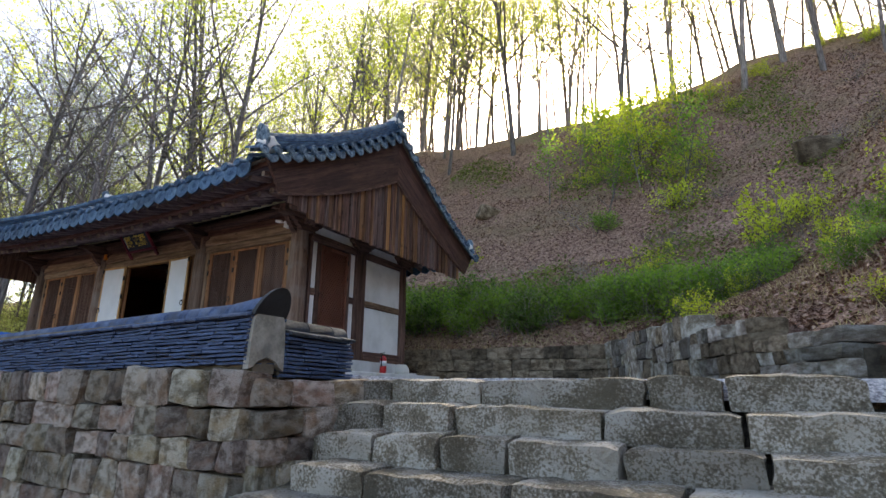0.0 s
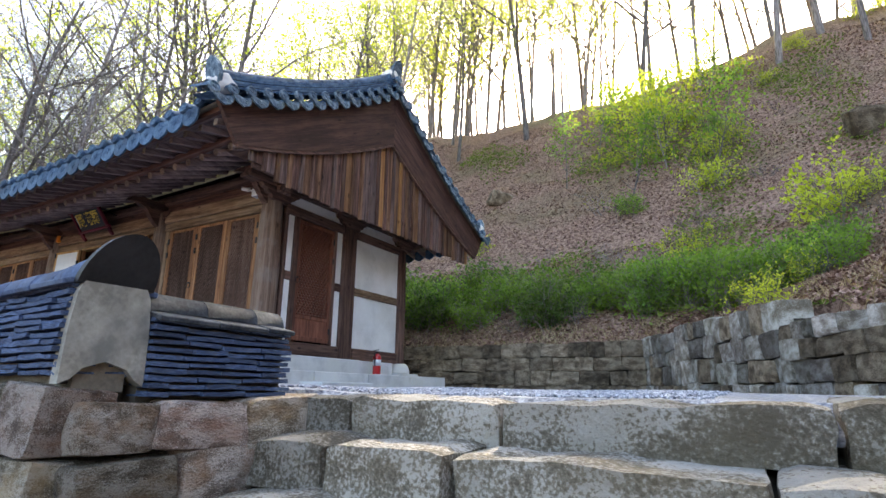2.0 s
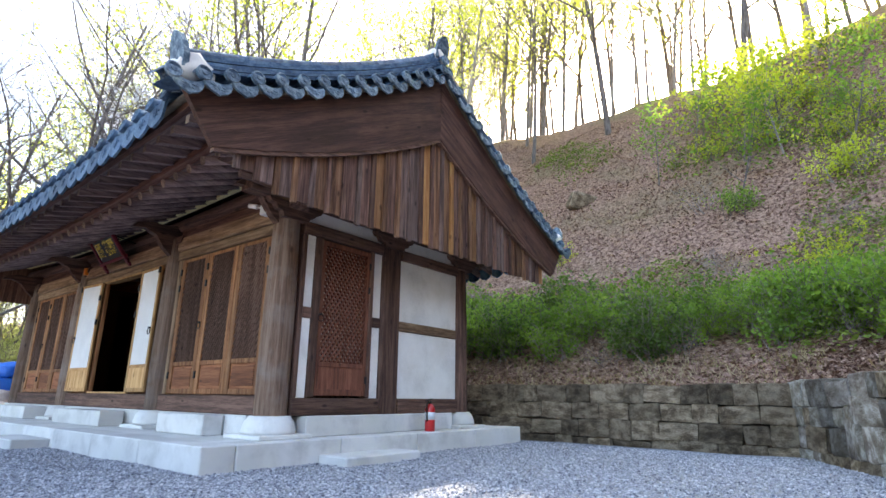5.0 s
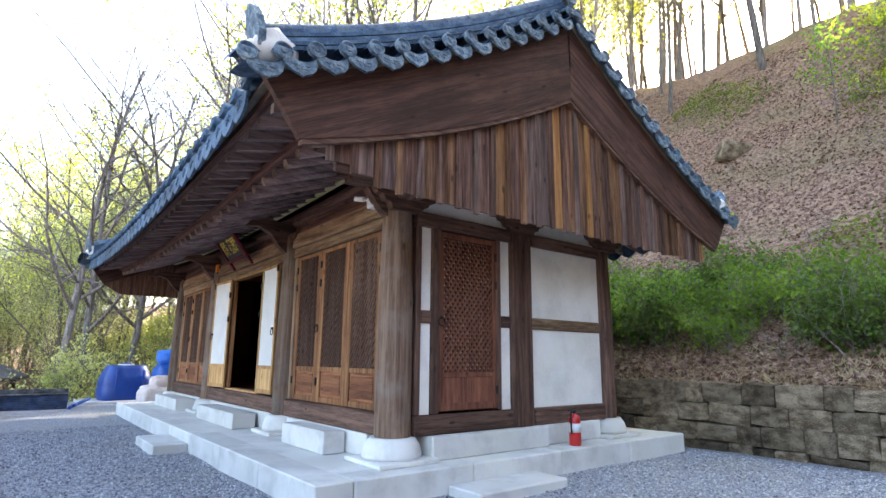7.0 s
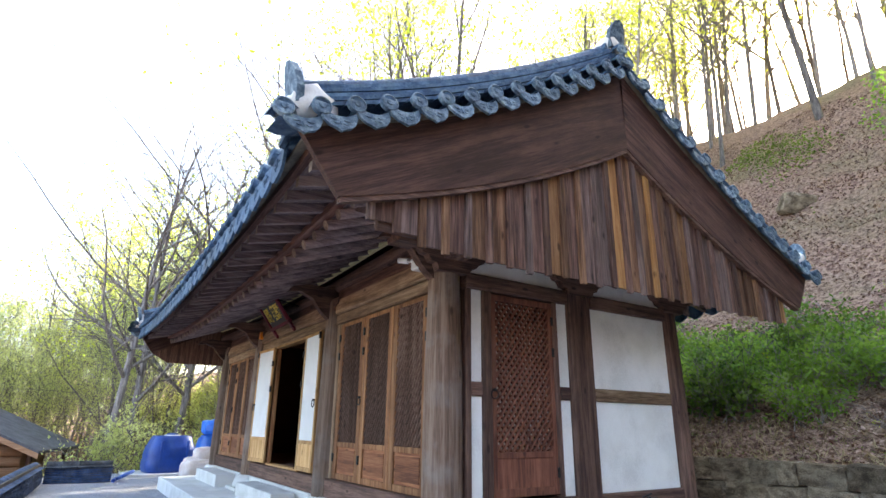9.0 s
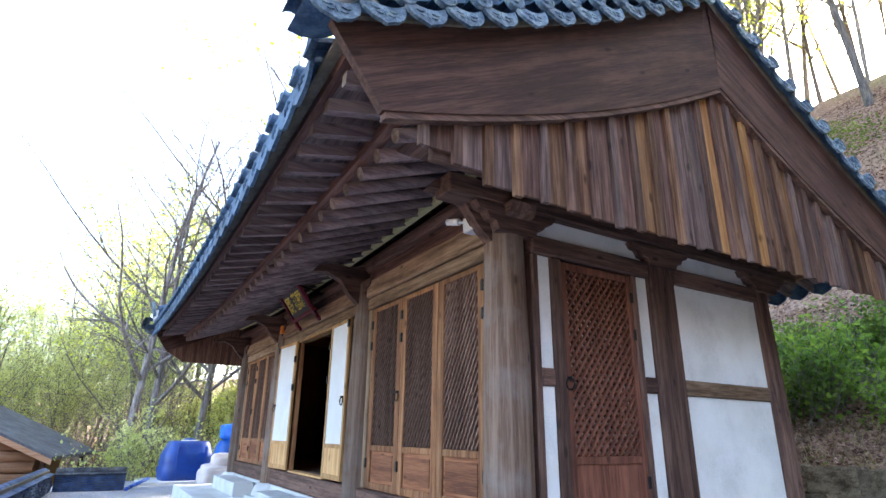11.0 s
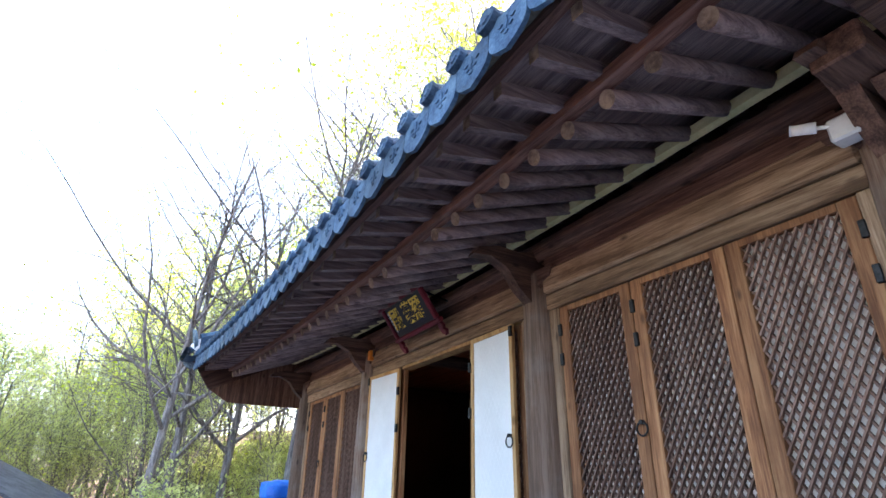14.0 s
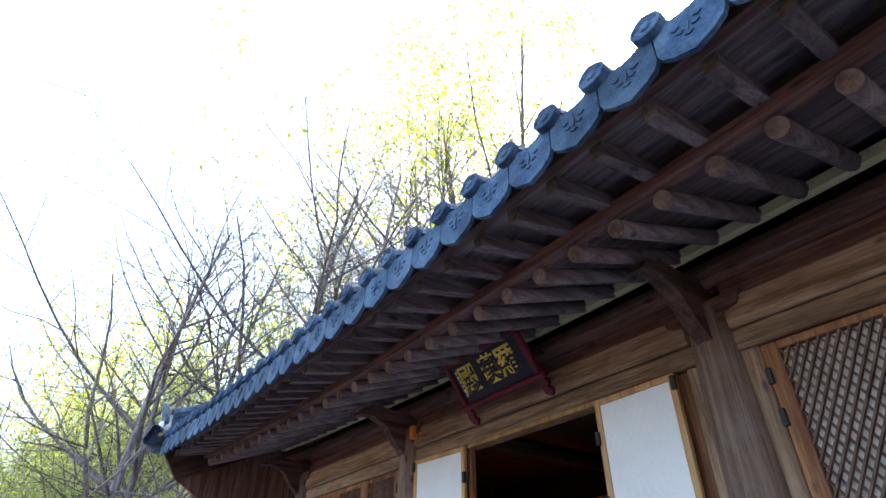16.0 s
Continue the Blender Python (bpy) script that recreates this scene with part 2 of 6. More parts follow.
dry_leaf = material("fallen_oak_leaf", [(0.085, 0.043, 0.030), (0.24, 0.14, 0.104), (0.48, 0.34, 0.27)], scale=9, fine=25, rough=0.9, bump=0, world_space=True, spread=0.0)
bark = material("grey_brown_bark", [(0.10, 0.086, 0.080), (0.20, 0.175, 0.165), (0.32, 0.285, 0.27)], scale=3, stretch=(6, 6, 0.8), fine=16, rough=0.95, bump=0.7, spread=0.2)
leaf_spring = material("spring_leaf", [(0.48, 0.57, 0.05), (0.62, 0.71, 0.09), (0.75, 0.82, 0.18)], scale=0.7, fine=5, rough=0.6, bump=0, spread=0.1, through_light=0.85)
leaf_pale = material("pale_young_leaf", [(0.46, 0.51, 0.17), (0.58, 0.63, 0.24), (0.70, 0.74, 0.34)], scale=0.7, fine=5, rough=0.6, bump=0, spread=0.08, through_light=0.75)
leaf_green = material("fresh_green_leaf", [(0.12, 0.23, 0.03), (0.20, 0.35, 0.05), (0.32, 0.48, 0.08)], scale=1.1, fine=6, rough=0.6, bump=0, spread=0.2, through_light=0.6)
leaf_deep = material("deep_green_leaf", [(0.07, 0.14, 0.025), (0.13, 0.24, 0.04), (0.22, 0.36, 0.06)], scale=1.1, fine=6, rough=0.6, bump=0, spread=0.2, through_light=0.45)
leaf_yellow = material("yellow_green_leaf", [(0.40, 0.48, 0.04), (0.54, 0.62, 0.06), (0.66, 0.72, 0.11)], scale=1.1, fine=6, rough=0.6, bump=0, spread=0.12, through_light=0.68)
blossom = material("white_cherry_blossom", [(0.80, 0.78, 0.82), (0.90, 0.89, 0.92)], scale=2, rough=0.8, bump=0, spread=0.03, through_light=0.6)
iron = material("black_iron", [(0.012, 0.012, 0.013), (0.03, 0.03, 0.03)], scale=20, rough=0.5, bump=0.2, metal=0.6)
blue_plastic = material("blue_plastic", [(0.004, 0.05, 0.27), (0.006, 0.08, 0.40)], scale=2, rough=0.42, bump=0.08, gloss=0.5, stain=(0.09, 0.16, 0.30), stain_scale=1.6, stain_amount=0.3)
blue_tarp = material("blue_tarpaulin", [(0.004, 0.10, 0.48), (0.007, 0.17, 0.64)], scale=3, rough=0.45, bump=0.6, gloss=0.5)
white_bag = material("pale_woven_sack", [(0.58, 0.47, 0.43), (0.74, 0.68, 0.66)], scale=3, rough=0.8, bump=0.4)
red_paint = material("red_enamel", [(0.42, 0.012, 0.014), (0.55, 0.02, 0.02)], scale=4, rough=0.3, bump=0.03, gloss=0.6)
label_white = material("white_label", [(0.62, 0.66, 0.70), (0.72, 0.75, 0.78)], scale=12, rough=0.6, bump=0)
black_lacquer = material("black_lacquer", [(0.006, 0.006, 0.010), (0.014, 0.015, 0.022)], scale=6, rough=0.45, bump=0.05)
maroon = material("maroon_paint", [(0.075, 0.006, 0.014), (0.14, 0.014, 0.026)], scale=4, rough=0.6, bump=0.15)
gold = material("gold_paint", [(0.62, 0.43, 0.05), (0.80, 0.60, 0.12)], scale=9, rough=0.5, bump=0.1)
white_metal = material("white_enamel", [(0.66, 0.66, 0.66), (0.76, 0.76, 0.76)], scale=5, rough=0.45, bump=0.02)
hut_wood = material("orange_log_siding", [(0.33, 0.17, 0.09), (0.47, 0.27, 0.16)], scale=2, stretch=GRAIN_Y, fine=8, rough=0.7, bump=0.2)
hut_roof = material("grey_felt_shingle", [(0.06, 0.065, 0.075), (0.13, 0.135, 0.15)], scale=2.5, fine=20, rough=0.9, bump=0.4)
# Near-black: the unlit room's shade is put into the wall colour.
dark_room = material("room_shade_plaster", [(0.02, 0.014, 0.012), (0.032, 0.024, 0.02)], scale=2, rough=0.9, bump=0.1)
glow = bpy.data.materials.new("amber_lamp_glow")
glow.use_nodes = True
glow.node_tree.nodes["Principled BSDF"].inputs["Base Color"].default_value = (0.8, 0.3, 0.05, 1)
glow.node_tree.nodes["Principled BSDF"].inputs["Emission Color"].default_value = (1.0, 0.22, 0.03, 1)
glow.node_tree.nodes["Principled BSDF"].inputs["Emission Strength"].default_value = 0.10

# ---- mesh helpers ----
def finish(name, bm, mat, smooth=False):
    me = bpy.data.meshes.new(name)
    bm.to_mesh(me)
    bm.free()
    for m in (mat if isinstance(mat, (list, tuple)) else [mat]):
        me.materials.append(m)
    if smooth:
        me.polygons.foreach_set("use_smooth", [True] * len(me.polygons))
        me.set_sharp_from_angle(angle=radians(38))
    return me


def part(name, bm, mat, parent=None, label="", smooth=False, at=None):
    """One mesh object, under a thing or a part where one is given."""
    me = bm if isinstance(bm, bpy.types.Mesh) else finish(name, bm, mat, smooth)
    ob = new(name, me)
    if at is not None:
        ob.matrix_basis = at
    if parent is not None:
        ob.parent = parent
        ob.matrix_parent_inverse = pose_of(parent).inverted()
    if label:
        ob["label"] = label
    return ob


def pose_of(ob):
    m = ob.matrix_basis.copy()
    while ob.parent is not None:
        m = ob.parent.matrix_basis @ ob.matrix_parent_inverse @ m
        ob = ob.parent
    return m


def thing(name, x, y, z, label, category, group="", kind=""):
    ob = new(name)
    ob.location = (x, y, z)
    return tagged(ob, label, category, group, kind)


def box(x0, x1, y0, y1, z0, z1, bevel=0.008, bm=None):
    """A box between the given faces, its edges eased."""
    own = bm is None
    b = bmesh.new()
    bmesh.ops.create_cube(b, size=1)
    for v in b.verts:
        v.co = Vector(((x0 + x1) / 2 + v.co.x * (x1 - x0), (y0 + y1) / 2 + v.co.y * (y1 - y0), (z0 + z1) / 2 + v.co.z * (z1 - z0)))
    if bevel:
        bmesh.ops.bevel(b, geom=b.edges[:], offset=min(bevel, 0.3 * min(abs(x1 - x0), abs(y1 - y0), abs(z1 - z0))), segments=1, affect="EDGES")
    if own:
        return b
    me = bpy.data.meshes.new("tmp")
    b.to_mesh(me)
    b.free()
    bm.from_mesh(me)
    bpy.data.meshes.remove(me)
    return bm


def tube(p, q, r0, r1=None, seg=12, bm=None, caps=True):
    """A round bar from p to q."""
    bm = bm or bmesh.new()
    p, q = Vector(p), Vector(q)
    r1 = r0 if r1 is None else r1
    rot = (q - p).to_track_quat("Z", "Y")
    rings = []
    for c, r in ((p, r0), (q, r1)):
        rings.append([bm.verts.new(c + rot @ Vector((r * math.cos(a), r * math.sin(a), 0))) for a in (2 * math.pi * k / seg for k in range(seg))])
    for k in range(seg):
        bm.faces.new((rings[0][k], rings[0][(k + 1) % seg], rings[1][(k + 1) % seg], rings[1][k])).smooth = True
    if caps:
        bm.faces.new(rings[0][::-1])
        bm.faces.new(rings[1])
    return bm


def lathe(profile, seg=24, bm=None, centre=(0, 0)):
    """A turned body from (radius, height) pairs."""
    bm = bm or bmesh.new()
    rings = [[bm.verts.new((centre[0] + r * math.cos(2 * math.pi * k / seg), centre[1] + r * math.sin(2 * math.pi * k / seg), z)) for k in range(seg)] for r, z in profile]
    for a, b in zip(rings, rings[1:]):
        for k in range(seg):
            bm.faces.new((a[k], a[(k + 1) % seg], b[(k + 1) % seg], b[k])).smooth = True
    bm.faces.new(rings[0][::-1])
    bm.faces.new(rings[-1])
    return bm


def prism(outline, axis, a, b, bm=None):
    """An outline of (u, v) pairs pushed out from a to b along an axis; u, v are the other two axes in order."""
    bm = bm or bmesh.new()
    def at(u, v, w):
        return {"x": (w, u, v), "y": (u, w, v), "z": (u, v, w)}[axis]
    lo = [bm.verts.new(at(u, v, a)) for u, v in outline]
    hi = [bm.verts.new(at(u, v, b)) for u, v in outline]
    n = len(outline)
    bm.faces.new(lo)
    bm.faces.new(hi[::-1])
    for k in range(n):
        bm.faces.new((lo[k], hi[k], hi[(k + 1) % n], lo[(k + 1) % n]))
    bmesh.ops.recalc_face_normals(bm, faces=bm.faces[:])
    return bm


def sheet(xs, ys, height, bm=None):
    """A sheet over a grid, its height a function of x and y."""
    nx = len(xs)
    verts = [(x, y, height(x, y)) for y in ys for x in xs]
    faces = [(j * nx + i, j * nx + i + 1, (j + 1) * nx + i + 1, (j + 1) * nx + i) for j in range(len(ys) - 1) for i in range(nx - 1)]
    me = bpy.data.meshes.new("sheet")
    me.from_pydata(verts, [], faces)
    me.polygons.foreach_set("use_smooth", [True] * len(faces))
    return me


def rock_mesh(name, seed, mat, round_off=0.07, jitter=0.05):
    """A rough quarried stone about one metre each way, to be scaled: flat-faced, with broken edges."""
    rnd = random.Random(seed)
    bm = bmesh.new()
    bmesh.ops.create_cube(bm, size=1)
    bmesh.ops.subdivide_edges(bm, edges=bm.edges[:], cuts=2, use_grid_fill=True)
    for v in bm.verts:
        out = sum(abs(c) > 0.4 for c in v.co)
        if out < 3:
            for k in range(3):
                if abs(v.co[k]) < 0.4:
                    v.co[k] *= 2.25 if out == 1 else 2.1
        v.co *= 1 - round_off * (out - 1)
        q = v.co * 1.7 + Vector((seed * 3.1, seed, 0))
        v.co += Vector((noise.noise(q), noise.noise(q + Vector((7, 0, 0))), noise.noise(q + Vector((0, 9, 0))))) * jitter * 2.2
        v.co += Vector((rnd.uniform(-1, 1), rnd.uniform(-1, 1), rnd.uniform(-1, 1))) * jitter * 0.5
    return finish(name, bm, mat, True)

# ---- ground ----
G = -0.12             # gravel yard
LOW = -1.52           # lower path before the steps
WALL_A = Vector((-3.44, 2.81))
WALL_D = Vector((-0.998, 0.066)).normalized()   # the yard wall's run
FOOT_A, FOOT_N = Vector((-2.9, 12.8)), Vector((0.899, 0.438))


def wall_y(x):
    return WALL_A.y + (x - WALL_A.x) * WALL_D.y / WALL_D.x


def smooth(a, b, v):
    t = min(1, max(0, (v - a) / (b - a)))
    return t * t * (3 - 2 * t)


def hill_depth(x, y):
    """How far a place lies up the slope from the foot walls."""
    back = y - 13.15 + 0.33 * max(0, -17.5 - x)
    side = (x - FOOT_A.x) * FOOT_N.x + (y - FOOT_A.y) * FOOT_N.y - 0.6
    m = max(back, side)
    k = max(0.0, 1 - abs(back - side) / 2.0)
    return m + 0.25 * k * k


def ground_z(x, y):
    d = hill_depth(x, y)
    if d > 0:
        rise = 0.85 - 0.6 * smooth(9.0, 5.6, y) * smooth(3, 0, d) + 0.5 * min(d, 8) + 1.0 * max(0, min(d, 21.5) - 8) + 0.12 * max(0, d - 21.5)
        rise += 1.8 * smooth(-8, 6, x) * smooth(3, 10, d)
        fade = 1 - 0.62 * smooth(20, 45, -x)
        n = 0.40 * noise.noise((x * 0.22, y * 0.22, 3)) + 0.2 * noise.noise((x * 0.8, y * 0.8, 7))
        lip = 0.25 * smooth(2.5, 0, d) * noise.noise((x * 0.7, y * 0.7, 1))
        return G + max(0.6, rise * fade) + (n * smooth(0, 4, d) + lip)
    if y > (4.35 if x > -3.6 else wall_y(x) + 0.2):
        drop = -2.3 * smooth(22.6, 26, -x) + 7.0 * smooth(34, 75, -x)
        return G - 0.03 + drop
    return LOW + (7.0 * smooth(34, 75, -x) - 2.0 * smooth(19, 24, -x) if x < -19 else 0)


def span(a, b, step):
    return [a + (b - a) * k / max(1, round((b - a) / step)) for k in range(max(1, round((b - a) / step)))]


xs = span(-400, -120, 40) + span(-120, -40, 4) + span(-40, -20, 1.0) + span(-20, 8, 0.35) + span(8, 40, 1.2) + span(40, 120, 6) + span(120, 401, 40)
ys = span(-400, -80, 40) + span(-80, -10, 5) + span(-10, 2, 1) + span(2, 16, 0.28) + span(16, 45, 0.7) + span(45, 120, 4) + span(120, 401, 40)
ground = new("ground", sheet(xs, ys, ground_z))
ground.data.materials.append(litter)
tagged(ground, "brown wooded hillside covered in fallen leaves", "ground", kind="structure")

yard_x = span(-22.4, 1.0, 0.3) + [1.0]
yard_v = span(0.0, 1.0, 0.03) + [1.0]


def yard_place(x, v):
    y0 = 4.25 if x > -3.6 else wall_y(x) + 0.22
    y1 = 12.85
    return y0 + (y1 - y0) * v


verts, faces = [], []
for v in yard_v:
    for x in yard_x:
        y = yard_place(x, v)
        verts.append((x, y, G + 0.015 + 0.02 * noise.noise((x * 0.9, y * 0.9, 0)) - 0.035 * smooth(7, 4.6, y) * smooth(-4, -3, x) - (0.16 if v == 0 and x > -3.6 else 0)))
n = len(yard_x)
faces = [(j * n + i, j * n + i + 1, (j + 1) * n + i + 1, (j + 1) * n + i) for j in range(len(yard_v) - 1) for i in range(n - 1) if hill_depth(*verts[j * n + i][:2]) < 0.1]
me = bpy.data.meshes.new("yard")
me.from_pydata(verts, [], faces)
me.materials.append(gravel_mat)
tagged(new("gravel_yard", me), "blue-grey crushed gravel spread over the temple yard", "gravel", kind="structure")

# ---- hall plan ----
XC = -12.29                                   # middle of the hall
PX = [-7.57, -10.40, -14.12, -17.0]          # pillars along the front
FY, RY, MY = 7.57, 11.2, 9.4                  # front, rear and middle pillar lines
RIDGE_Y, EAVE_U = 9.38, 3.90
VERGE = 5.86                                  # half length of the roof
PT = 0.154                                    # platform top

platform = thing("stone_platform", XC, 9.4, G, "low pale granite platform under the temple hall", "platform")
part("slab_body", box(-17.5, -7.04, 6.5, 12.3, -0.3, PT - 0.002, 0.004), granite, platform)
for k in range(8):                            # kerb stones along the front and the end
    x0 = -17.53 + 10.53 * k / 8
    part("kerb_stone", box(x0 + 0.003, x0 + 10.53 / 8 - 0.003, 6.45, 6.82, -0.3, PT, 0.012), granite, platform)
for k in range(4):
    y0 = 6.826 + (12.34 - 6.826) * k / 4
    part("kerb_stone", box(-7.36, -7.0, y0 + 0.003, y0 + (12.34 - 6.826) / 4 - 0.003, -0.3, PT + 0.001, 0.012), granite, platform)

hall = thing("temple_hall", XC, 9.4, PT, "old dark timber temple hall with white plaster and tiled gable roof", "temple")


def lift(x):
    return 0.25 * ((x - XC) / VERGE) ** 2


def roof_z(x, u):
    """Top of the roof bed, u metres in from the eave."""
    return 3.20 + 0.36 * u + 0.043 * u * u + lift(x)


def slope_y(u, side):
    return RIDGE_Y + (u - EAVE_U) * (1 if side == 0 else -1)


def round_pillar(x, y, r0, r1, z0, z1, mat):
    bm = lathe([(r0, z0), (r0 * 1.01, z0 + 0.5), (r0 * 0.97, (z0 + z1) / 2), (r1, z1)], 20)
    for v in bm.verts:
        v.co += Vector((noise.noise(v.co * 2), noise.noise(v.co * 2 + Vector((9, 0, 0))), 0)) * 0.008
        v.co.x += x
        v.co.y += y
    return bm


for k, x in enumerate(PX):
    part("pillar", round_pillar(x, FY, 0.195, 0.165, 0.40, 3.02, wood_pillar), wood_pillar, hall, "weathered round timber pillar", True)
    part("pillar", round_pillar(x, RY, 0.19, 0.165, 0.40, 3.02, wood_dark_z), wood_dark_z, hall, "", True)
    for y in (FY, RY):
        b = lathe([(0.31, PT + 0.05), (0.315, 0.24), (0.285, 0.34), (0.235, 0.405)], 24, centre=(x, y))
        box(x - 0.36, x + 0.36, y - 0.36, y + 0.36, PT, PT + 0.05, 0.01, b)
        part("pillar_base", b, granite, hall, "pale granite pillar base")
for x in (PX[0], PX[3]):
    part("pillar", box(x - 0.17, x + 0.17, 9.2, 9.59, 0.38, 3.02, 0.03), wood_dark_z, hall)

# plinth stones between the pillars
for x in PX[:1] + PX[3:]:
    for y0, y1, o in ((7.9, 9.72, 0.03), (9.73, 10.88, -0.06)):
        part("plinth_stone", box(x - 0.24, x + 0.24 + o, y0, y1, PT, 0.40, 0.015), granite, hall)
for a, b in zip(PX, PX[1:]):
    for y in (FY, RY):
        part("plinth_stone", box(b + 0.33, a - 0.33, y - 0.12, y + 0.12, PT, 0.40, 0.015), granite, hall)

# beams along front and rear
for y, s in ((FY, -1), (RY, 1)):
    for a, b in zip(PX, PX[1:]):
        x0, x1 = b + 0.14, a - 0.14
        part("sill_beam", box(x0, x1, y - 0.10, y + 0.10, 0.401, 0.63, 0.015), wood_dark_x, hall)
        part("lintel", box(x0, x1, y - 0.075, y + 0.075, 2.66, 2.80, 0.01), wood_grey_x, hall)
        part("head_beam", box(x0, x1, y - 0.11, y + 0.11, 2.805, 3.02, 0.02), wood_grey_x, hall)
        part("bearer", box(x0, x1, y - 0.07, y + 0.07, 3.023, 3.16, 0.01), wood_dark_x, hall)
    bm, rings = bmesh.new(), []
    for k in range(25):
        x = XC + 11.2 * k / 24 - 5.6
        rings.append([bm.verts.new((x, y + 0.115 * math.cos(a), 3.24 + 0.6 * lift(x) + 0.115 * math.sin(a))) for a in (math.pi * i / 6 for i in range(12))])
    for p, q in zip(rings, rings[1:]):
        for i in range(12):
            bm.faces.new((p[i], p[(i + 1) % 12], q[(i + 1) % 12], q[i])).smooth = True
    bm.faces.new(rings[0]), bm.faces.new(rings[-1])
    bmesh.ops.recalc_face_normals(bm, faces=bm.faces[:])
    part("purlin", bm, wood_dark_x, hall)
for y, z, r in ((RIDGE_Y, 4.62, 0.13), (8.5, 4.0, 0.12), (10.3, 4.0, 0.12)):
    part("purlin", tube((XC - 5.56, y, z), (XC + 5.56, y, z), r, seg=12), wood_dark_x, hall)

# carved bracket arms on the pillars, pointing out under the eave
arm = [(0.0, 2.72), (-0.16, 2.74), (-0.30, 2.86), (-0.42, 3.02), (-0.60, 3.10), (-0.78, 3.08), (-0.72, 3.16), (-0.5, 3.22), (-0.3, 3.20), (-0.12, 3.24), (0.2, 3.24), (0.2, 2.72)]
for x in PX:
    part("bracket_arm", prism([(FY + u, z) for u, z in arm], "x", x - 0.055, x + 0.055), wood_dark_y, hall)
    part("bracket_arm", prism([(RY - u, z) for u, z in arm], "x", x - 0.055, x + 0.055), wood_dark_y, hall)
    cap = [(-0.30, 3.02), (-0.26, 2.93), (-0.16, 2.90), (-0.13, 2.84), (0.13, 2.84), (0.16, 2.90), (0.26, 2.93), (0.30, 3.02)]
    part("bracket_block", prism([(x + u, z + 0.02) for u, z in cap], "y", FY - 0.13, FY + 0.13), wood_dark_x, hall)
for y in (FY, MY, RY):                        # stepped side brackets under the gable beam
    step = [(-0.42, 3.01), (-0.38, 2.95), (-0.32, 2.94), (-0.28, 2.88), (-0.22, 2.87), (-0.19, 2.80), (0.19, 2.80), (0.22, 2.87), (0.28, 2.88), (0.32, 2.94), (0.38, 2.95), (0.42, 3.01)]
    part("bracket_block", prism([(y + u, z + 0.004) for u, z in step], "x", PX[0] + 0.10, PX[0] + 0.20), wood_dark_y, hall)

# ---- gable wall ----
GX = PX[0] + 0.12                             # plaster plane


def gable_bar(name, y0, y1, z0, z1, mat, out=0.06):
    return part(name, box(GX - 0.16, GX + out, y0, y1, z0, z1, 0.012), mat, hall)


for y0, y1 in ((7.74, 9.2), (9.59, 11.03)):
    gable_bar("sill_beam", y0, y1, 0.402, 0.61, wood_dark_y, 0.05)
    gable_bar("head_beam", y0, y1, 2.68, 2.84, wood_dark_y, 0.05)
    part("plaster_panel", box(GX - 0.10, GX - 0.02, y0, y1, 2.842, 3.06, 0), plaster, hall)
gable_bar("gable_beam", 6.9, 11.9, 3.03, 3.20, wood_dark_y, 0.08)
gable_bar("rail", 9.59, 11.0, 1.59, 1.735, wood_grey_y, 0.03)
for z0, z1 in ((0.612, 1.588), (1.737, 2.678)):
    part("plaster_panel", box(GX - 0.12, GX, 9.6, 11.02, z0, z1, 0), plaster, hall, "white lime plaster panel")
for y0, y1 in ((7.80, 7.955), (9.03, 9.195)):
    gable_bar("rail", y0 + 0.013, y1, 1.59, 1.73, wood_dark_y, 0.03)
    for z0, z1 in ((0.612, 1.588), (1.732, 2.678)):
        part("plaster_panel", box(GX - 0.12, GX, y0 + 0.013, y1, z0, z1, 0), plaster, hall)
for y0, y1 in ((7.74, 7.812), (7.957, 8.075), (8.955, 9.028)):
    gable_bar("door_post", y0, y1, 0.612, 2.678, wood_dark_z, 0.035)

# wall fill of the far gable and the rear
part("plaster_panel", box(PX[3] - 0.06, PX[3] + 0.06, FY + 0.1, RY - 0.1, 0.40, 3.1, 0), plaster, hall)
for a, b in zip(PX, PX[1:]):
    part("plaster_panel", box(b + 0.14, a - 0.14, RY - 0.05, RY + 0.05, 0.632, 2.658, 0), plaster, hall)


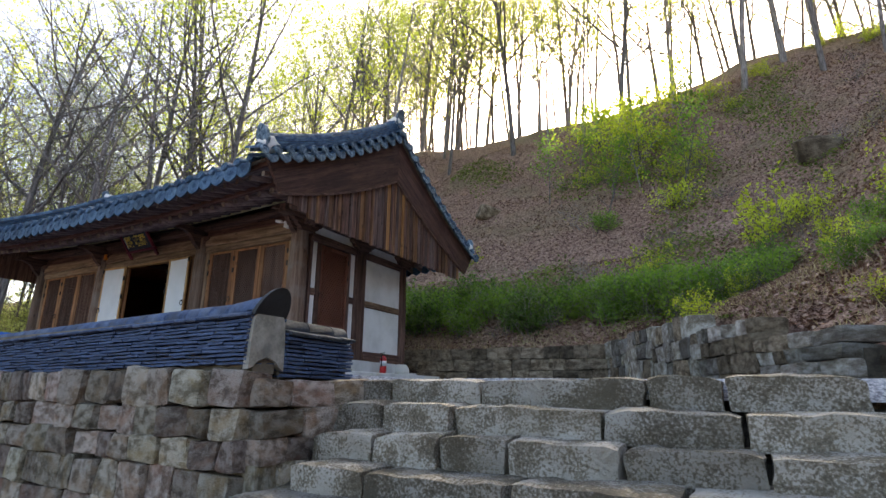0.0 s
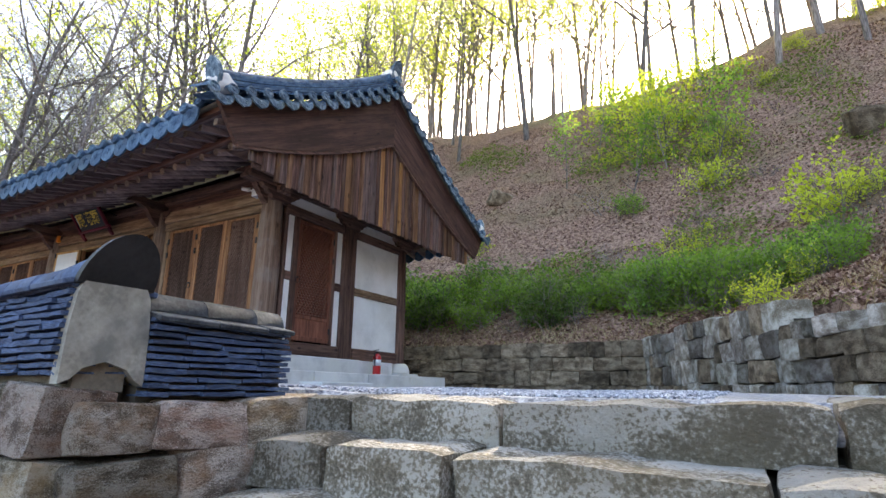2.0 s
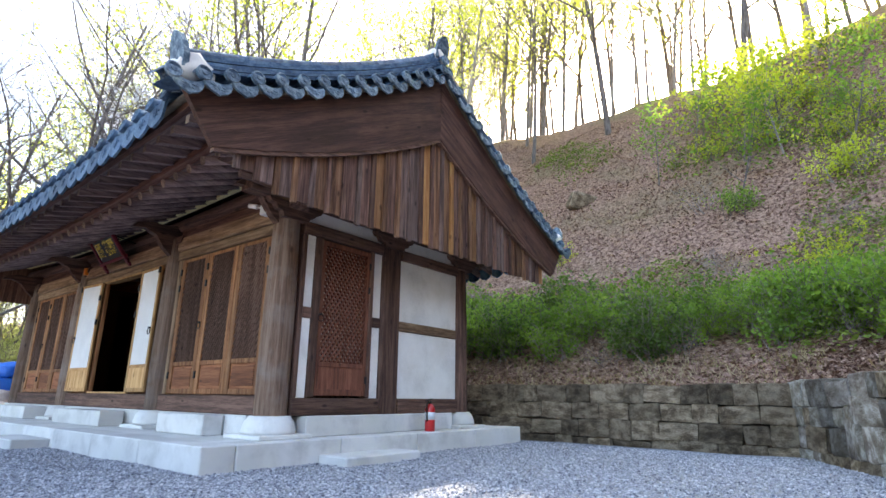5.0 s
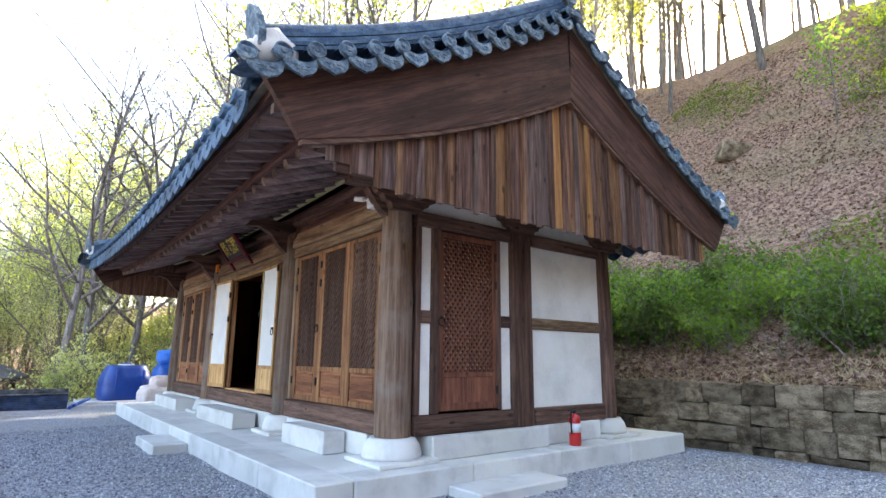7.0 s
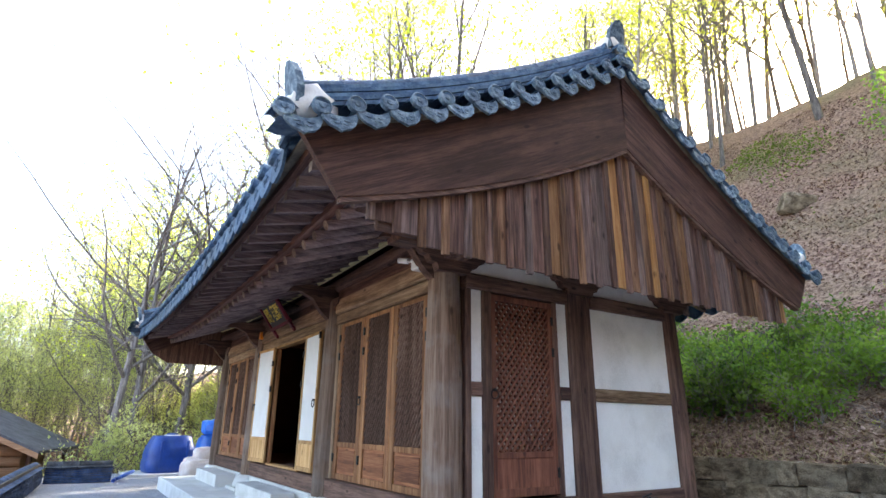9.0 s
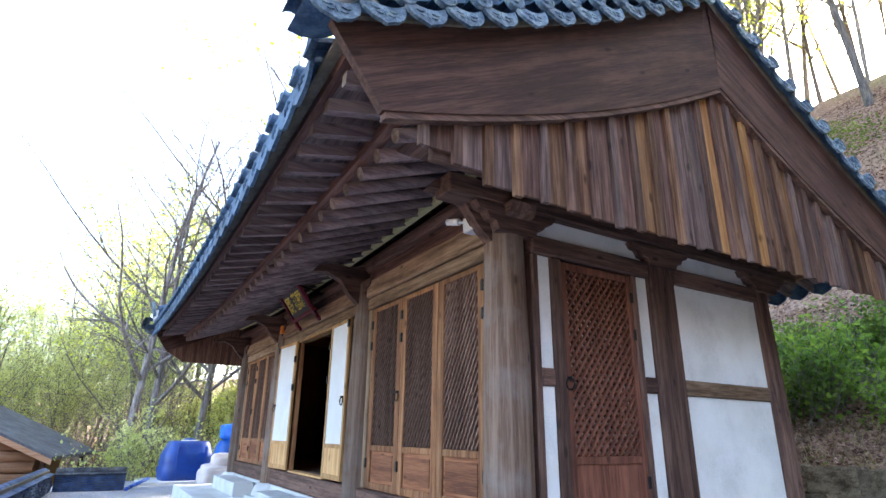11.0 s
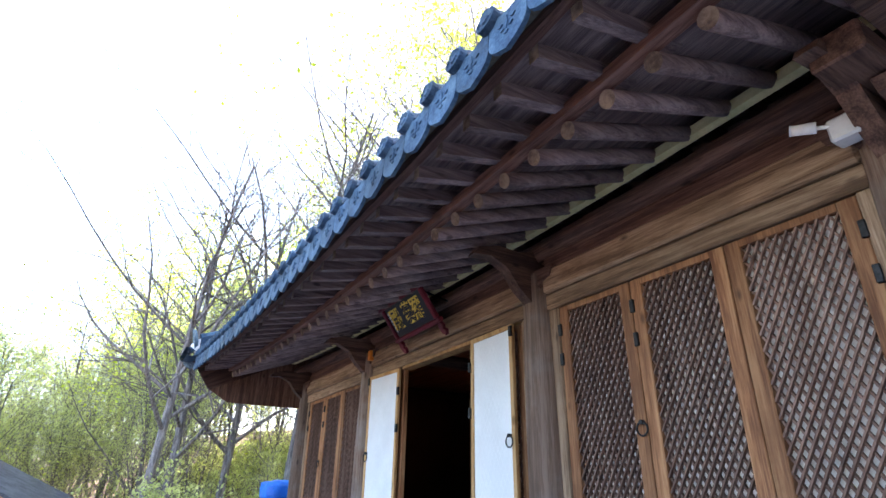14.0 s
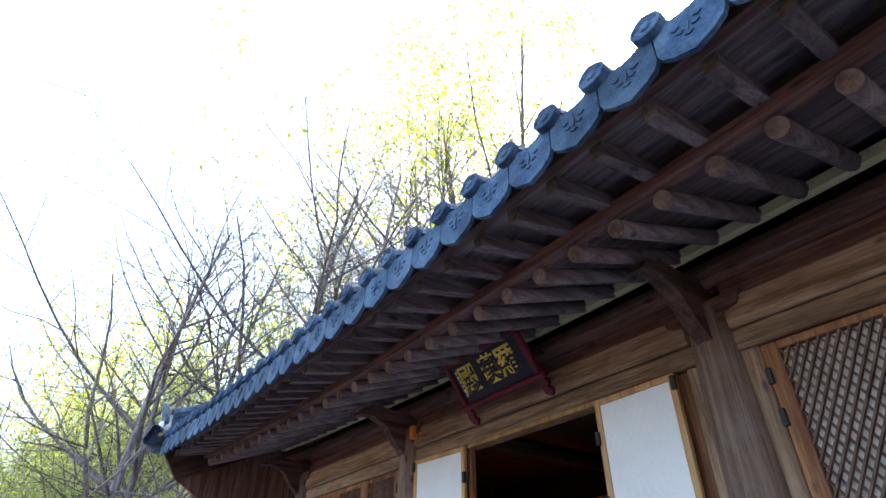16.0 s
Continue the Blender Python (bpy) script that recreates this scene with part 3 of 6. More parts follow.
def lattice(y_of, u0, u1, z0, z1, pitch, half, depth, upright=1.0):
    """Crossing slats within a rectangle; y_of turns (u, z, d) into a place."""
    bm = bmesh.new()
    w, h = u1 - u0, z1 - z0
    for sgn in (1, -1):
        k = -int((w + h) / pitch) - 1
        while k * pitch < w + h + h:
            c = k * pitch
            pts = []
            # line: u - sgn * (z / upright) = c
            for z in (0, h):
                u = c + sgn * z / upright
                pts.append((u, z))
            (ua, za), (ub, zb) = pts
            k += 1
            t0, t1 = 0.0, 1.0
            du = ub - ua
            for lo, hi in ((0, w),):
                ta, tb = (lo - ua) / du, (hi - ua) / du
                if ta > tb:
                    ta, tb = tb, ta
                t0, t1 = max(t0, ta), min(t1, tb)
            if t1 - t0 < 0.01:
                continue
            p = (ua + du * t0, za + (zb - za) * t0)
            q = (ua + du * t1, za + (zb - za) * t1)
            ln = math.hypot(q[0] - p[0], q[1] - p[1])
            nx, nz = -(q[1] - p[1]) / ln * half, (q[0] - p[0]) / ln * half
            d0 = depth * (0.0 if sgn > 0 else 0.35)
            quad = [(p[0] + nx, p[1] + nz), (q[0] + nx, q[1] + nz), (q[0] - nx, q[1] - nz), (p[0] - nx, p[1] - nz)]
            front = [bm.verts.new(y_of(u0 + u, z0 + z, d0)) for u, z in quad]
            back = [bm.verts.new(y_of(u0 + u, z0 + z, d0 + depth * 0.6)) for u, z in quad]
            bm.faces.new(front)
            for i in range(4):
                bm.faces.new((front[i], back[i], back[(i + 1) % 4], front[(i + 1) % 4]))
    bmesh.ops.recalc_face_normals(bm, faces=bm.faces[:])
    return bm


def ring_pull(place, normal, r=0.045):
    """An iron ring and its plate, on a face with that normal."""
    bm = bmesh.new()
    n = Vector(normal)
    side = n.cross(Vector((0, 0, 1))).normalized()
    c = Vector(place) + n * 0.02
    pts = [c + side * (r * math.sin(a)) + Vector((0, 0, -r + r * math.cos(a))) for a in (2 * math.pi * k / 14 for k in range(14))]
    for a, b in zip(pts, pts[1:] + pts[:1]):
        tube(a, b, 0.007, seg=6, bm=bm, caps=False)
    tube(Vector(place) - n * 0.005, c + n * 0.012, 0.016, seg=8, bm=bm)
    return bm


def hinge(place, bm=None):
    x, y, z = place
    return box(x - 0.018, x + 0.018, y - 0.02, y + 0.012, z - 0.05, z + 0.05, 0.004, bm)


def lattice_leaf(x0, x1, y, frame_mat, ring=None, hinges=(), z0=0.64, z1=2.65):
    """A door leaf of slats over a low panel, in the front wall."""
    w = 0.10
    b = box(x0, x0 + w, y - 0.03, y + 0.03, z0, z1, 0.006)
    for args in ((x1 - w, x1, y - 0.03, y + 0.03, z0, z1), (x0 + w, x1 - w, y - 0.028, y + 0.028, z1 - 0.05, z1), (x0 + w, x1 - w, y - 0.028, y + 0.028, 1.03, 1.09),
                 (x0 + w, x1 - w, y - 0.028, y + 0.028, z0, z0 + 0.07)):
        box(*args, 0.005, b)
    leaf = part("door", b, frame_mat, hall, "brown timber lattice door leaf, closed")
    part("lattice", lattice(lambda u, z, d: (u, y - 0.022 + d, z), x0 + w, x1 - w, 1.09, z1 - 0.05, 0.057, 0.0062, 0.046, 1.65), wood_slat, leaf)
    part("paper", box(x0 + w, x1 - w, y + 0.0225, y + 0.03, 1.09, z1 - 0.05, 0), backing, leaf)
    part("low_panel", box(x0 + w, x1 - w, y - 0.008, y + 0.02, z0 + 0.07, 1.03, 0), wood_panel, leaf, "red-brown low door panel")
    part("panel_field", box(x0 + w + 0.035, x1 - w - 0.035, y - 0.018, y - 0.0085, z0 + 0.105, 0.995, 0.006), wood_panel, leaf)
    if ring:
        part("ring_pull", ring_pull((ring, y - 0.03, 1.63), (0, -1, 0)), iron, leaf, "black iron ring pull")
    for hx, hz in hinges:
        part("hinge", hinge((hx, y - 0.03, hz)), iron, leaf)
    return leaf


for a, b in ((PX[0], PX[1]), (PX[2], PX[3])):
    x1, x0 = a - 0.23, b + 0.27
    for u0, u1 in ((b + 0.15, x0), (x1, a - 0.15)):
        part("door_post", box(u0, u1, FY - 0.06, FY + 0.06, 0.632, 2.658, 0.01), wood_grey_z, hall)
    w = (x1 - x0) / 3
    for k in range(3):
        hs = ((x0 + 0.01 + k * w, 2.45), (x0 + 0.01 + k * w, 2.2), (x0 + 0.01 + k * w, 0.9)) if k < 2 else ((x1 - 0.01, 2.45), (x1 - 0.01, 2.2), (x1 - 0.01, 0.9))
        lattice_leaf(x0 + k * w + 0.003, x0 + (k + 1) * w - 0.003, FY - 0.02, wood_warm_z, ring=x0 + w - 0.03 if k == 0 else None, hinges=hs)

# middle bay: fixed side leaves, and the two centre leaves folded back against them
DW = (-13.06, -11.45)
for u0, u1 in ((PX[2] + 0.15, PX[2] + 0.24), (PX[1] - 0.24, PX[1] - 0.15)):
    part("door_post", box(u0, u1, FY - 0.06, FY + 0.06, 0.632, 2.658, 0.01), wood_grey_z, hall)
lattice_leaf(PX[2] + 0.243, DW[0], FY, wood_warm_z)
lattice_leaf(DW[1], PX[1] - 0.243, FY, wood_warm_z)


def paper_leaf(hinge_x, sgn, width, turn):
    """A papered leaf folded open on its hinge line, turned off the wall."""
    z0, z1, w = 0.66, 2.64, 0.05
    b = box(0, w, -0.02, 0.02, z0, z1, 0.005)
    for args in ((width - w, width, -0.02, 0.02, z0, z1), (w, width - w, -0.019, 0.019, z1 - 0.045, z1), (w, width - w, -0.019, 0.019, 1.03, 1.08), (w, width - w, -0.019, 0.019, z0, z0 + 0.06)):
        box(*args, 0.004, b)
    place = pose(hinge_x, FY - 0.085, 0, 0, 0, turn)
    leaf = part("door", b, wood_door, hall, "white papered timber door leaf, folded open", at=place)
    bm = box(w, width - w, -0.006, 0.012, 1.08, z1 - 0.045, 0)
    part("paper", bm, paper, leaf, at=place)
    ribs = lattice(lambda u, z, d: (u, sgn * -0.0065 - sgn * 0.001 + d * 0.1, z), w, width - w, 1.08, z1 - 0.045, 0.066, 0.004, 0.01, 1.75)
    part("lattice", ribs, paper, leaf, "slats showing faintly through the paper", at=place)
    part("low_panel", box(w, width - w, -0.012, 0.008, z0 + 0.06, 1.03, 0), wood_door, leaf, at=place)
    part("lattice", lattice(lambda u, z, d: (u, sgn * 0.012 + d, z), w, width - w, 1.08, z1 - 0.045, 0.066, 0.006, 0.01, 1.75), wood_red_z, leaf, at=place)
    out = place.to_3x3() @ Vector((0, -1 if sgn > 0 else 1, 0))
    part("ring_pull", ring_pull(place @ Vector((width - 0.06, -0.02 * sgn, 1.64)), out, 0.05), iron, leaf, "black iron ring pull")
    part("hinge", hinge(place @ Vector((width - 0.01, -0.02 * sgn, 2.57))), iron, leaf)
    for hz in (2.35, 1.9):
        part("hinge", hinge(place @ Vector((0.0, -0.02 * sgn, hz))), iron, leaf)


paper_leaf(DW[1] + 0.02, 1, 0.73, -2)
paper_leaf(DW[0] - 0.02, -1, 0.80, 184)
part("threshold", box(DW[0], DW[1], FY - 0.07, FY + 0.07, 0.632, 0.66, 0.006), wood_door, hall)
part("door_head", box(DW[0], DW[1], FY - 0.07, FY + 0.07, 2.62, 2.658, 0.006), wood_door, hall)

# gable door
gd = part("door", box(GX - 0.03, GX + 0.02, 8.078, 8.135, 0.64, 2.66, 0.006), wood_red_z, hall, "red-brown timber lattice door, closed")
b = box(GX - 0.03, GX + 0.02, 8.895, 8.952, 0.64, 2.66, 0.006)
for z0, z1 in ((2.59, 2.66), (1.0, 1.06), (0.64, 0.72)):
    box(GX - 0.03, GX + 0.018, 8.135, 8.895, z0, z1, 0.005, b)
part("door_frame", b, wood_red_z, gd)
part("lattice", lattice(lambda u, z, d: (GX + 0.012 - d, u, z), 8.135, 8.895, 1.06, 2.59, 0.072, 0.0085, 0.05, 1.25), wood_red_z, gd)
part("paper", box(GX - 0.046, GX - 0.038, 8.135, 8.895, 1.06, 2.59, 0), backing, gd)
part("low_panel", box(GX - 0.02, GX + 0.004, 8.135, 8.895, 0.72, 1.0, 0), wood_red_z, gd)
part("ring_pull", ring_pull((GX + 0.02, 8.095, 1.66), (1, 0, 0)), iron, gd, "black iron ring pull")
for z in (2.45, 2.1, 0.85):
    part("hinge", box(GX + 0.01, GX + 0.03, 8.93, 8.965, z - 0.05, z + 0.05, 0.004), iron, gd)

# room inside
part("room_floor", box(PX[3] + 0.1, PX[0] - 0.2, FY + 0.12, RY - 0.1, 0.58, 0.64, 0), wood_dark_x, hall)
part("room_ceiling", box(PX[3] + 0.1, PX[0] - 0.2, FY - 0.04, RY + 0.04, 3.165, 3.20, 0), wood_dark_x, hall)
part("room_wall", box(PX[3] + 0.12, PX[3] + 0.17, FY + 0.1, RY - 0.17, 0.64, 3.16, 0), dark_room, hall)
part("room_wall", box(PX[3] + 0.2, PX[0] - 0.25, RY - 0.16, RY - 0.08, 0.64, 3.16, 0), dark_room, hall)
for y in (8.8, 10.0):
    part("cross_beam", tube((PX[1] - 0.5, FY + 0.1, 2.95), (PX[1] - 0.5, RY - 0.2, 2.95), 0.1) if y < 9 else tube((PX[2] + 0.5, FY + 0.1, 2.95), (PX[2] + 0.5, RY - 0.2, 2.95), 0.1), wood_dark_y, hall)

# ---- rafters, eaves ----
def two_tone(bm, axis_y):
    bm.normal_update()
    for f in bm.faces:
        if abs(f.normal.y) > 0.75:
            f.material_index = 1
    return bm


count = 37
for side in (0, 1):
    sg = 1 if side == 0 else -1
    for k in range(count):
        x = -6.787 - 0.306 * k
        z = 3.015 + lift(x) * 0.8
        y0, y1 = (6.28, 7.9) if side == 0 else (12.48, 10.86)
        bm = tube((x, y0, z), (x, y1, z + 0.60), 0.053, 0.060, seg=12)
        part("rafter", two_tone(bm, True), [wood_eave_y, wood_end], hall)
        bm = bmesh.new()
        ya, yb = (5.78, 6.50) if side == 0 else (12.98, 12.26)
        za, zb = z + 0.062, z + 0.23
        h, w = 0.045, 0.036
        lo = [bm.verts.new((x + sx * w, ya, za + sz * h)) for sx, sz in ((-1, -1), (1, -1), (1, 1), (-1, 1))]
        hi = [bm.verts.new((x + sx * w, yb, zb + sz * h)) for sx, sz in ((-1, -1), (1, -1), (1, 1), (-1, 1))]
        bm.faces.new(lo), bm.faces.new(hi)
        for i in range(4):
            bm.faces.new((lo[i], lo[(i + 1) % 4], hi[(i + 1) % 4], hi[i]))
        bmesh.ops.recalc_face_normals(bm, faces=bm.faces[:])
        part("flying_rafter", two_tone(bm, True), [wood_eave_y, wood_end], hall)


def strip(section, name, mat, side, x0=XC - VERGE + 0.1, x1=XC + VERGE - 0.1, steps=24, lift_by=0.9):
    """A long member of the given (y, z) section that follows the eave's sweep."""
    bm = bmesh.new()
    rings = []
    for k in range(steps + 1):
        x = x0 + (x1 - x0) * k / steps
        rings.append([bm.verts.new((x, y if side == 0 else 2 * RIDGE_Y - y, z + lift_by * lift(x))) for y, z in section])
    m = len(section)
    for a, b in zip(rings, rings[1:]):
        for i in range(m):
            bm.faces.new((a[i], a[(i + 1) % m], b[(i + 1) % m], b[i]))
    bm.faces.new(rings[0]), bm.faces.new(rings[-1])
    bmesh.ops.recalc_face_normals(bm, faces=bm.faces[:])
    return part(name, bm, mat, hall)


for side in (0, 1):
    strip([(6.23, 3.075), (6.32, 3.075), (6.32, 3.15), (6.23, 3.15)], "eave_batten", wood_red_x, side)
    strip([(5.76, 3.175), (5.83, 3.185), (5.83, 3.255), (5.76, 3.245)], "eave_fascia", wood_red_x, side)
    strip([(6.26, 3.12), (7.95, 3.72), (7.95, 3.76), (6.26, 3.155)], "rafter_boarding", wood_eave_x, side)
    strip([(5.77, 3.18), (6.52, 3.315), (6.52, 3.35), (5.77, 3.225)], "eave_boarding", wood_eave_x, side)
    strip([(7.425, 3.40), (7.50, 3.40), (7.50, 3.50), (7.425, 3.475)], "lime_strip", cream, side, lift_by=0.7)

# ---- roof ----
def bed(side):
    xs = [XC - VERGE + 0.05 + (2 * VERGE - 0.1) * k / 30 for k in range(31)]
    us = [0.20 + (EAVE_U - 0.20) * k / 14 for k in range(15)]
    bm = bmesh.new()
    top = [[bm.verts.new((x, slope_y(u, side), roof_z(x, u) - 0.03)) for u in us] for x in xs]
    low = [[bm.verts.new((x, slope_y(u, side), roof_z(x, u) - 0.05 - 0.05 * min(1, u))) for u in us] for x in xs]
    for g in (top, low):
        for i in range(30):
            for j in range(14):
                bm.faces.new((g[i][j], g[i + 1][j], g[i + 1][j + 1], g[i][j + 1])).smooth = True
    for j in range(14):
        for i in (0, 30):
            bm.faces.new((top[i][j], top[i][j + 1], low[i][j + 1], low[i][j]))
    for i in range(30):
        for j in (0, 14):
            bm.faces.new((top[i][j], top[i + 1][j], low[i + 1][j], low[i][j]))
    bmesh.ops.recalc_face_normals(bm, faces=bm.faces[:])
    return bm


roof = part("roof", bed(0), clay, hall, "blue-grey clay tiled gable roof with upswept eaves")
part("roof_bed", bed(1), clay, roof)

COLS = 36
def half_round(points, r, bm, up=Vector((0, 0, 1)), seg=6, across=None, taper=0.88):
    """Half-round cover tiles laid from point to point, each lapping the next."""
    for a, b in zip(points, points[1:]):
        ax = across or (b - a).cross(up).normalized()
        nn = ax.cross(b - a).normalized()
        if nn.z < 0:
            nn = -nn
        rows = []
        for c, rr in ((a, r), (b + (b - a) * 0.06, r * taper)):
            rows.append([bm.verts.new(c + ax * (rr * math.cos(math.pi * i / seg)) + nn * (rr * math.sin(math.pi * i / seg))) for i in range(seg + 1)])
        for i in range(seg):
            bm.faces.new((rows[0][i], rows[0][i + 1], rows[1][i + 1], rows[1][i])).smooth = True
        bm.faces.new(rows[0])
    return bm


def trough(points, half, sag, bm):
    """Concave pan tiles from point to point, lapped."""
    for a, b in zip(points, points[1:]):
        ax = Vector((1, 0, 0))
        rows = []
        for c, up in ((a, 0.018), (b, 0.0)):
            rows.append([bm.verts.new(c + ax * (half * s) + Vector((0, 0, up + sag * s * s))) for s in (-1, -0.5, 0, 0.5, 1)])
        under = [bm.verts.new(v.co - Vector((0, 0, 0.02))) for v in rows[0]]
        for i in range(4):
            bm.faces.new((rows[0][i], rows[0][i + 1], rows[1][i + 1], rows[1][i])).smooth = True
            bm.faces.new((under[i], under[i + 1], rows[0][i + 1], rows[0][i]))
    return bm


def disc_mesh():
    """The round moulded end of a cover tile, facing -y."""
    bm = bmesh.new()
    seg = 18
    rings = []
    for r, y in ((0.078, 0.03), (0.078, -0.012), (0.066, -0.016), (0.062, -0.006), (0.03, -0.006), (0.024, -0.016)):
        rings.append([bm.verts.new((r * math.cos(2 * math.pi * k / seg), y, r * math.sin(2 * math.pi * k / seg))) for k in range(seg)])
    for a, b in zip(rings, rings[1:]):
        for k in range(seg):
            bm.faces.new((a[k], b[k], b[(k + 1) % seg], a[(k + 1) % seg]))
    bm.faces.new(rings[-1])
    bmesh.ops.recalc_face_normals(bm, faces=bm.faces[:])
    return finish("tile_end_disc", bm, tile_end)


def drip_mesh():
    """The hanging crescent end of a pan tile, facing -y."""
    top = [(-0.145, 0.045), (-0.1, 0.012), (-0.05, -0.008), (0, -0.014), (0.05, -0.008), (0.1, 0.012), (0.145, 0.045)]
    low = [(0.15, -0.01), (0.13, -0.068), (0.085, -0.112), (0.04, -0.128), (0, -0.15), (-0.04, -0.128), (-0.085, -0.112), (-0.13, -0.068), (-0.15, -0.01)]
    bm = prism(top + low, "y", -0.012, 0.012)
    for u, v, w, h in ((0, -0.06, 0.012, 0.04), (-0.055, -0.05, 0.028, 0.010), (0.055, -0.05, 0.028, 0.010), (-0.04, -0.085, 0.022, 0.009), (0.04, -0.085, 0.022, 0.009)):
        prism([(u - w, v), (u, v + h), (u + w, v), (u, v - h)], "y", -0.019, -0.011, bm)
    return finish("tile_drip", bm, tile_end)


def eave_drip_mesh():
    """The deep hanging end of an eave pan tile, with a raised rim and sprig, facing -y."""
    top = [(-0.147, 0.05), (-0.1, 0.015), (-0.05, -0.006), (0, -0.012), (0.05, -0.006), (0.1, 0.015), (0.147, 0.05)]
    low = [(0.150, -0.16), (0.132, -0.20), (0.085, -0.235), (0.04, -0.252), (0, -0.268), (-0.04, -0.252), (-0.085, -0.235), (-0.132, -0.20), (-0.150, -0.16)]
    bm = prism(top + low, "y", -0.012, 0.014)
    for u, v, w, h in ((0, -0.10, 0.012, 0.05), (-0.05, -0.09, 0.02, 0.012), (0.05, -0.09, 0.02, 0.012), (-0.035, -0.13, 0.018, 0.010), (0.035, -0.13, 0.018, 0.010), (0, -0.165, 0.02, 0.010)):
        prism([(u - w, v), (u, v + h), (u + w, v), (u, v - h)], "y", -0.019, -0.011, bm)
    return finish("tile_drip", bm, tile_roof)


DISC, DRIP = disc_mesh(), drip_mesh()           # paler along the gable, the stronger light there put into the colour
EAVE_DISC, EAVE_DRIP = DISC.copy(), eave_drip_mesh()  # darker blue-grey along the eaves, weaker light put into the colour
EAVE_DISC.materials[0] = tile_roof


def end_tile(name, mesh, place, turn, tilt):
    part(name, mesh, None, roof, at=Matrix.Translation(place) @ pose(0, 0, 0, 0, 0, turn) @ pose(0, 0, 0, tilt, 0, 0))


us = [0.17 + (EAVE_U - 0.27) * k / 13 for k in range(14)]
X0, PITCH = -17.921, 0.306
rolls, pans = bmesh.new(), bmesh.new()
for side in (0, 1):
    out = -1 if side == 0 else 1
    for k in range(COLS + 1):
        x = X0 + PITCH * k
        pts = [Vector((x, slope_y(u - 0.06, side), roof_z(x, u) + 0.005)) for u in us]
        half_round(pts, 0.075, rolls, across=Vector((1, 0, 0)))
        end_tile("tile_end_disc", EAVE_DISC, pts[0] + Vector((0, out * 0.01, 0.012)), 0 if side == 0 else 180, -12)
        if k < COLS:
            xm = x + PITCH / 2
            pts = [Vector((xm, slope_y(u - 0.03, side), roof_z(xm, u) - 0.045)) for u in us]
            trough(pts, PITCH / 2, 0.05, pans)
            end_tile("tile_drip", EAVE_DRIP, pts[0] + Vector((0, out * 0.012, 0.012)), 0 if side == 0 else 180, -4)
tagged(part("roof_tiling", rolls, tile_roof, roof), kind="stuff")
tagged(part("roof_pan_tiling", pans, tile_roof, roof), kind="stuff")

# verge rows at both gable ends: short cover tiles that point outward
VROWS = 15
for end in (0, 1):
    sx = 1 if end == 0 else -1
    xe = XC + sx * VERGE
    turn = 90 if end == 0 else -90
    for side in (0, 1):
        for k in range(VROWS):
            u = -0.06 + EAVE_U * k / (VROWS - 1)
            y = slope_y(u, side)
            slope = 0.36 + 0.086 * u
            z = roof_z(xe, u) + 0.045
            a, b = Vector((xe + sx * 0.03, y, z - 0.015)), Vector((xe - sx * 0.36, y, z + 0.06))
            part("verge_tile", half_round([a, b], 0.072, bmesh.new()), tile_roof, roof)
            end_tile("tile_end_disc", DISC, a + Vector((sx * 0.008, 0, 0.012)), turn, -10)
            if k < VROWS - 1:
                du = EAVE_U / (VROWS - 1)
                um = u + du / 2
                ym = slope_y(um, side)
                zm = roof_z(xe, um) - 0.07
                lean = math.degrees(math.atan(slope)) * (1 if side == 0 else -1) * sx
                part("tile_drip", DRIP, None, roof, at=Matrix.Translation((xe + sx * 0.035, ym, zm + 0.02)) @ pose(0, 0, 0, 0, 0, turn) @ pose(0, 0, 0, -12, 0, 0) @ pose(0, 0, 0, 0, -0.35 * lean, 0))
                bm = bmesh.new()
                rows = [[bm.verts.new((xx, ym + s * du * 0.55, zm + zz + 0.05 * s * s + slope * s * du * 0.55 * (1 if side == 0 else -1))) for s in (-1, -0.5, 0, 0.5, 1)] for xx, zz in ((xe + sx * 0.03, 0), (xe - sx * 0.36, 0.05))]
                for i in range(4):
                    bm.faces.new((rows[0][i], rows[0][i + 1], rows[1][i + 1], rows[1][i])).smooth = True
                part("verge_pan", bm, tile_roof, roof)


def stacked_ridge(points, across, name, layers=3, r=0.085, width=0.13):
    """A ridge of flat tile layers with a half-round top, along points."""
    up = Vector((0, 0, 1))
    for k in range(2 * layers):
        thin = k % 2 == 1
        j = k // 2
        w = width - 0.03 if thin else width + 0.012 * (j % 2) + 0.01 * (layers - j)
        z0, z1 = (0.045 * j + 0.034, 0.045 * j + 0.045) if thin else (0.045 * j, 0.045 * j + 0.034)
        bm = bmesh.new()
        rings = [[bm.verts.new(c + across * (s * w) + up * z) for s, z in ((-1, z0), (1, z0), (1, z1), (-1, z1))] for c in points]
        for a, b in zip(rings, rings[1:]):
            for i in range(4):
                bm.faces.new((a[i], a[(i + 1) % 4], b[(i + 1) % 4], b[i]))
        bm.faces.new(rings[0]), bm.faces.new(rings[-1])
        bmesh.ops.recalc_face_normals(bm, faces=bm.faces[:])
        part(name + ("_joint" if thin else "_course"), bm, clay if thin else tile_roof, roof)
    for a, b in zip(points, points[1:]):
        lift_up = up * (0.045 * layers)
        part(name + "_tile", half_round([a + lift_up, b + lift_up], r, bmesh.new(), across=across, taper=0.96), tile_roof, roof)


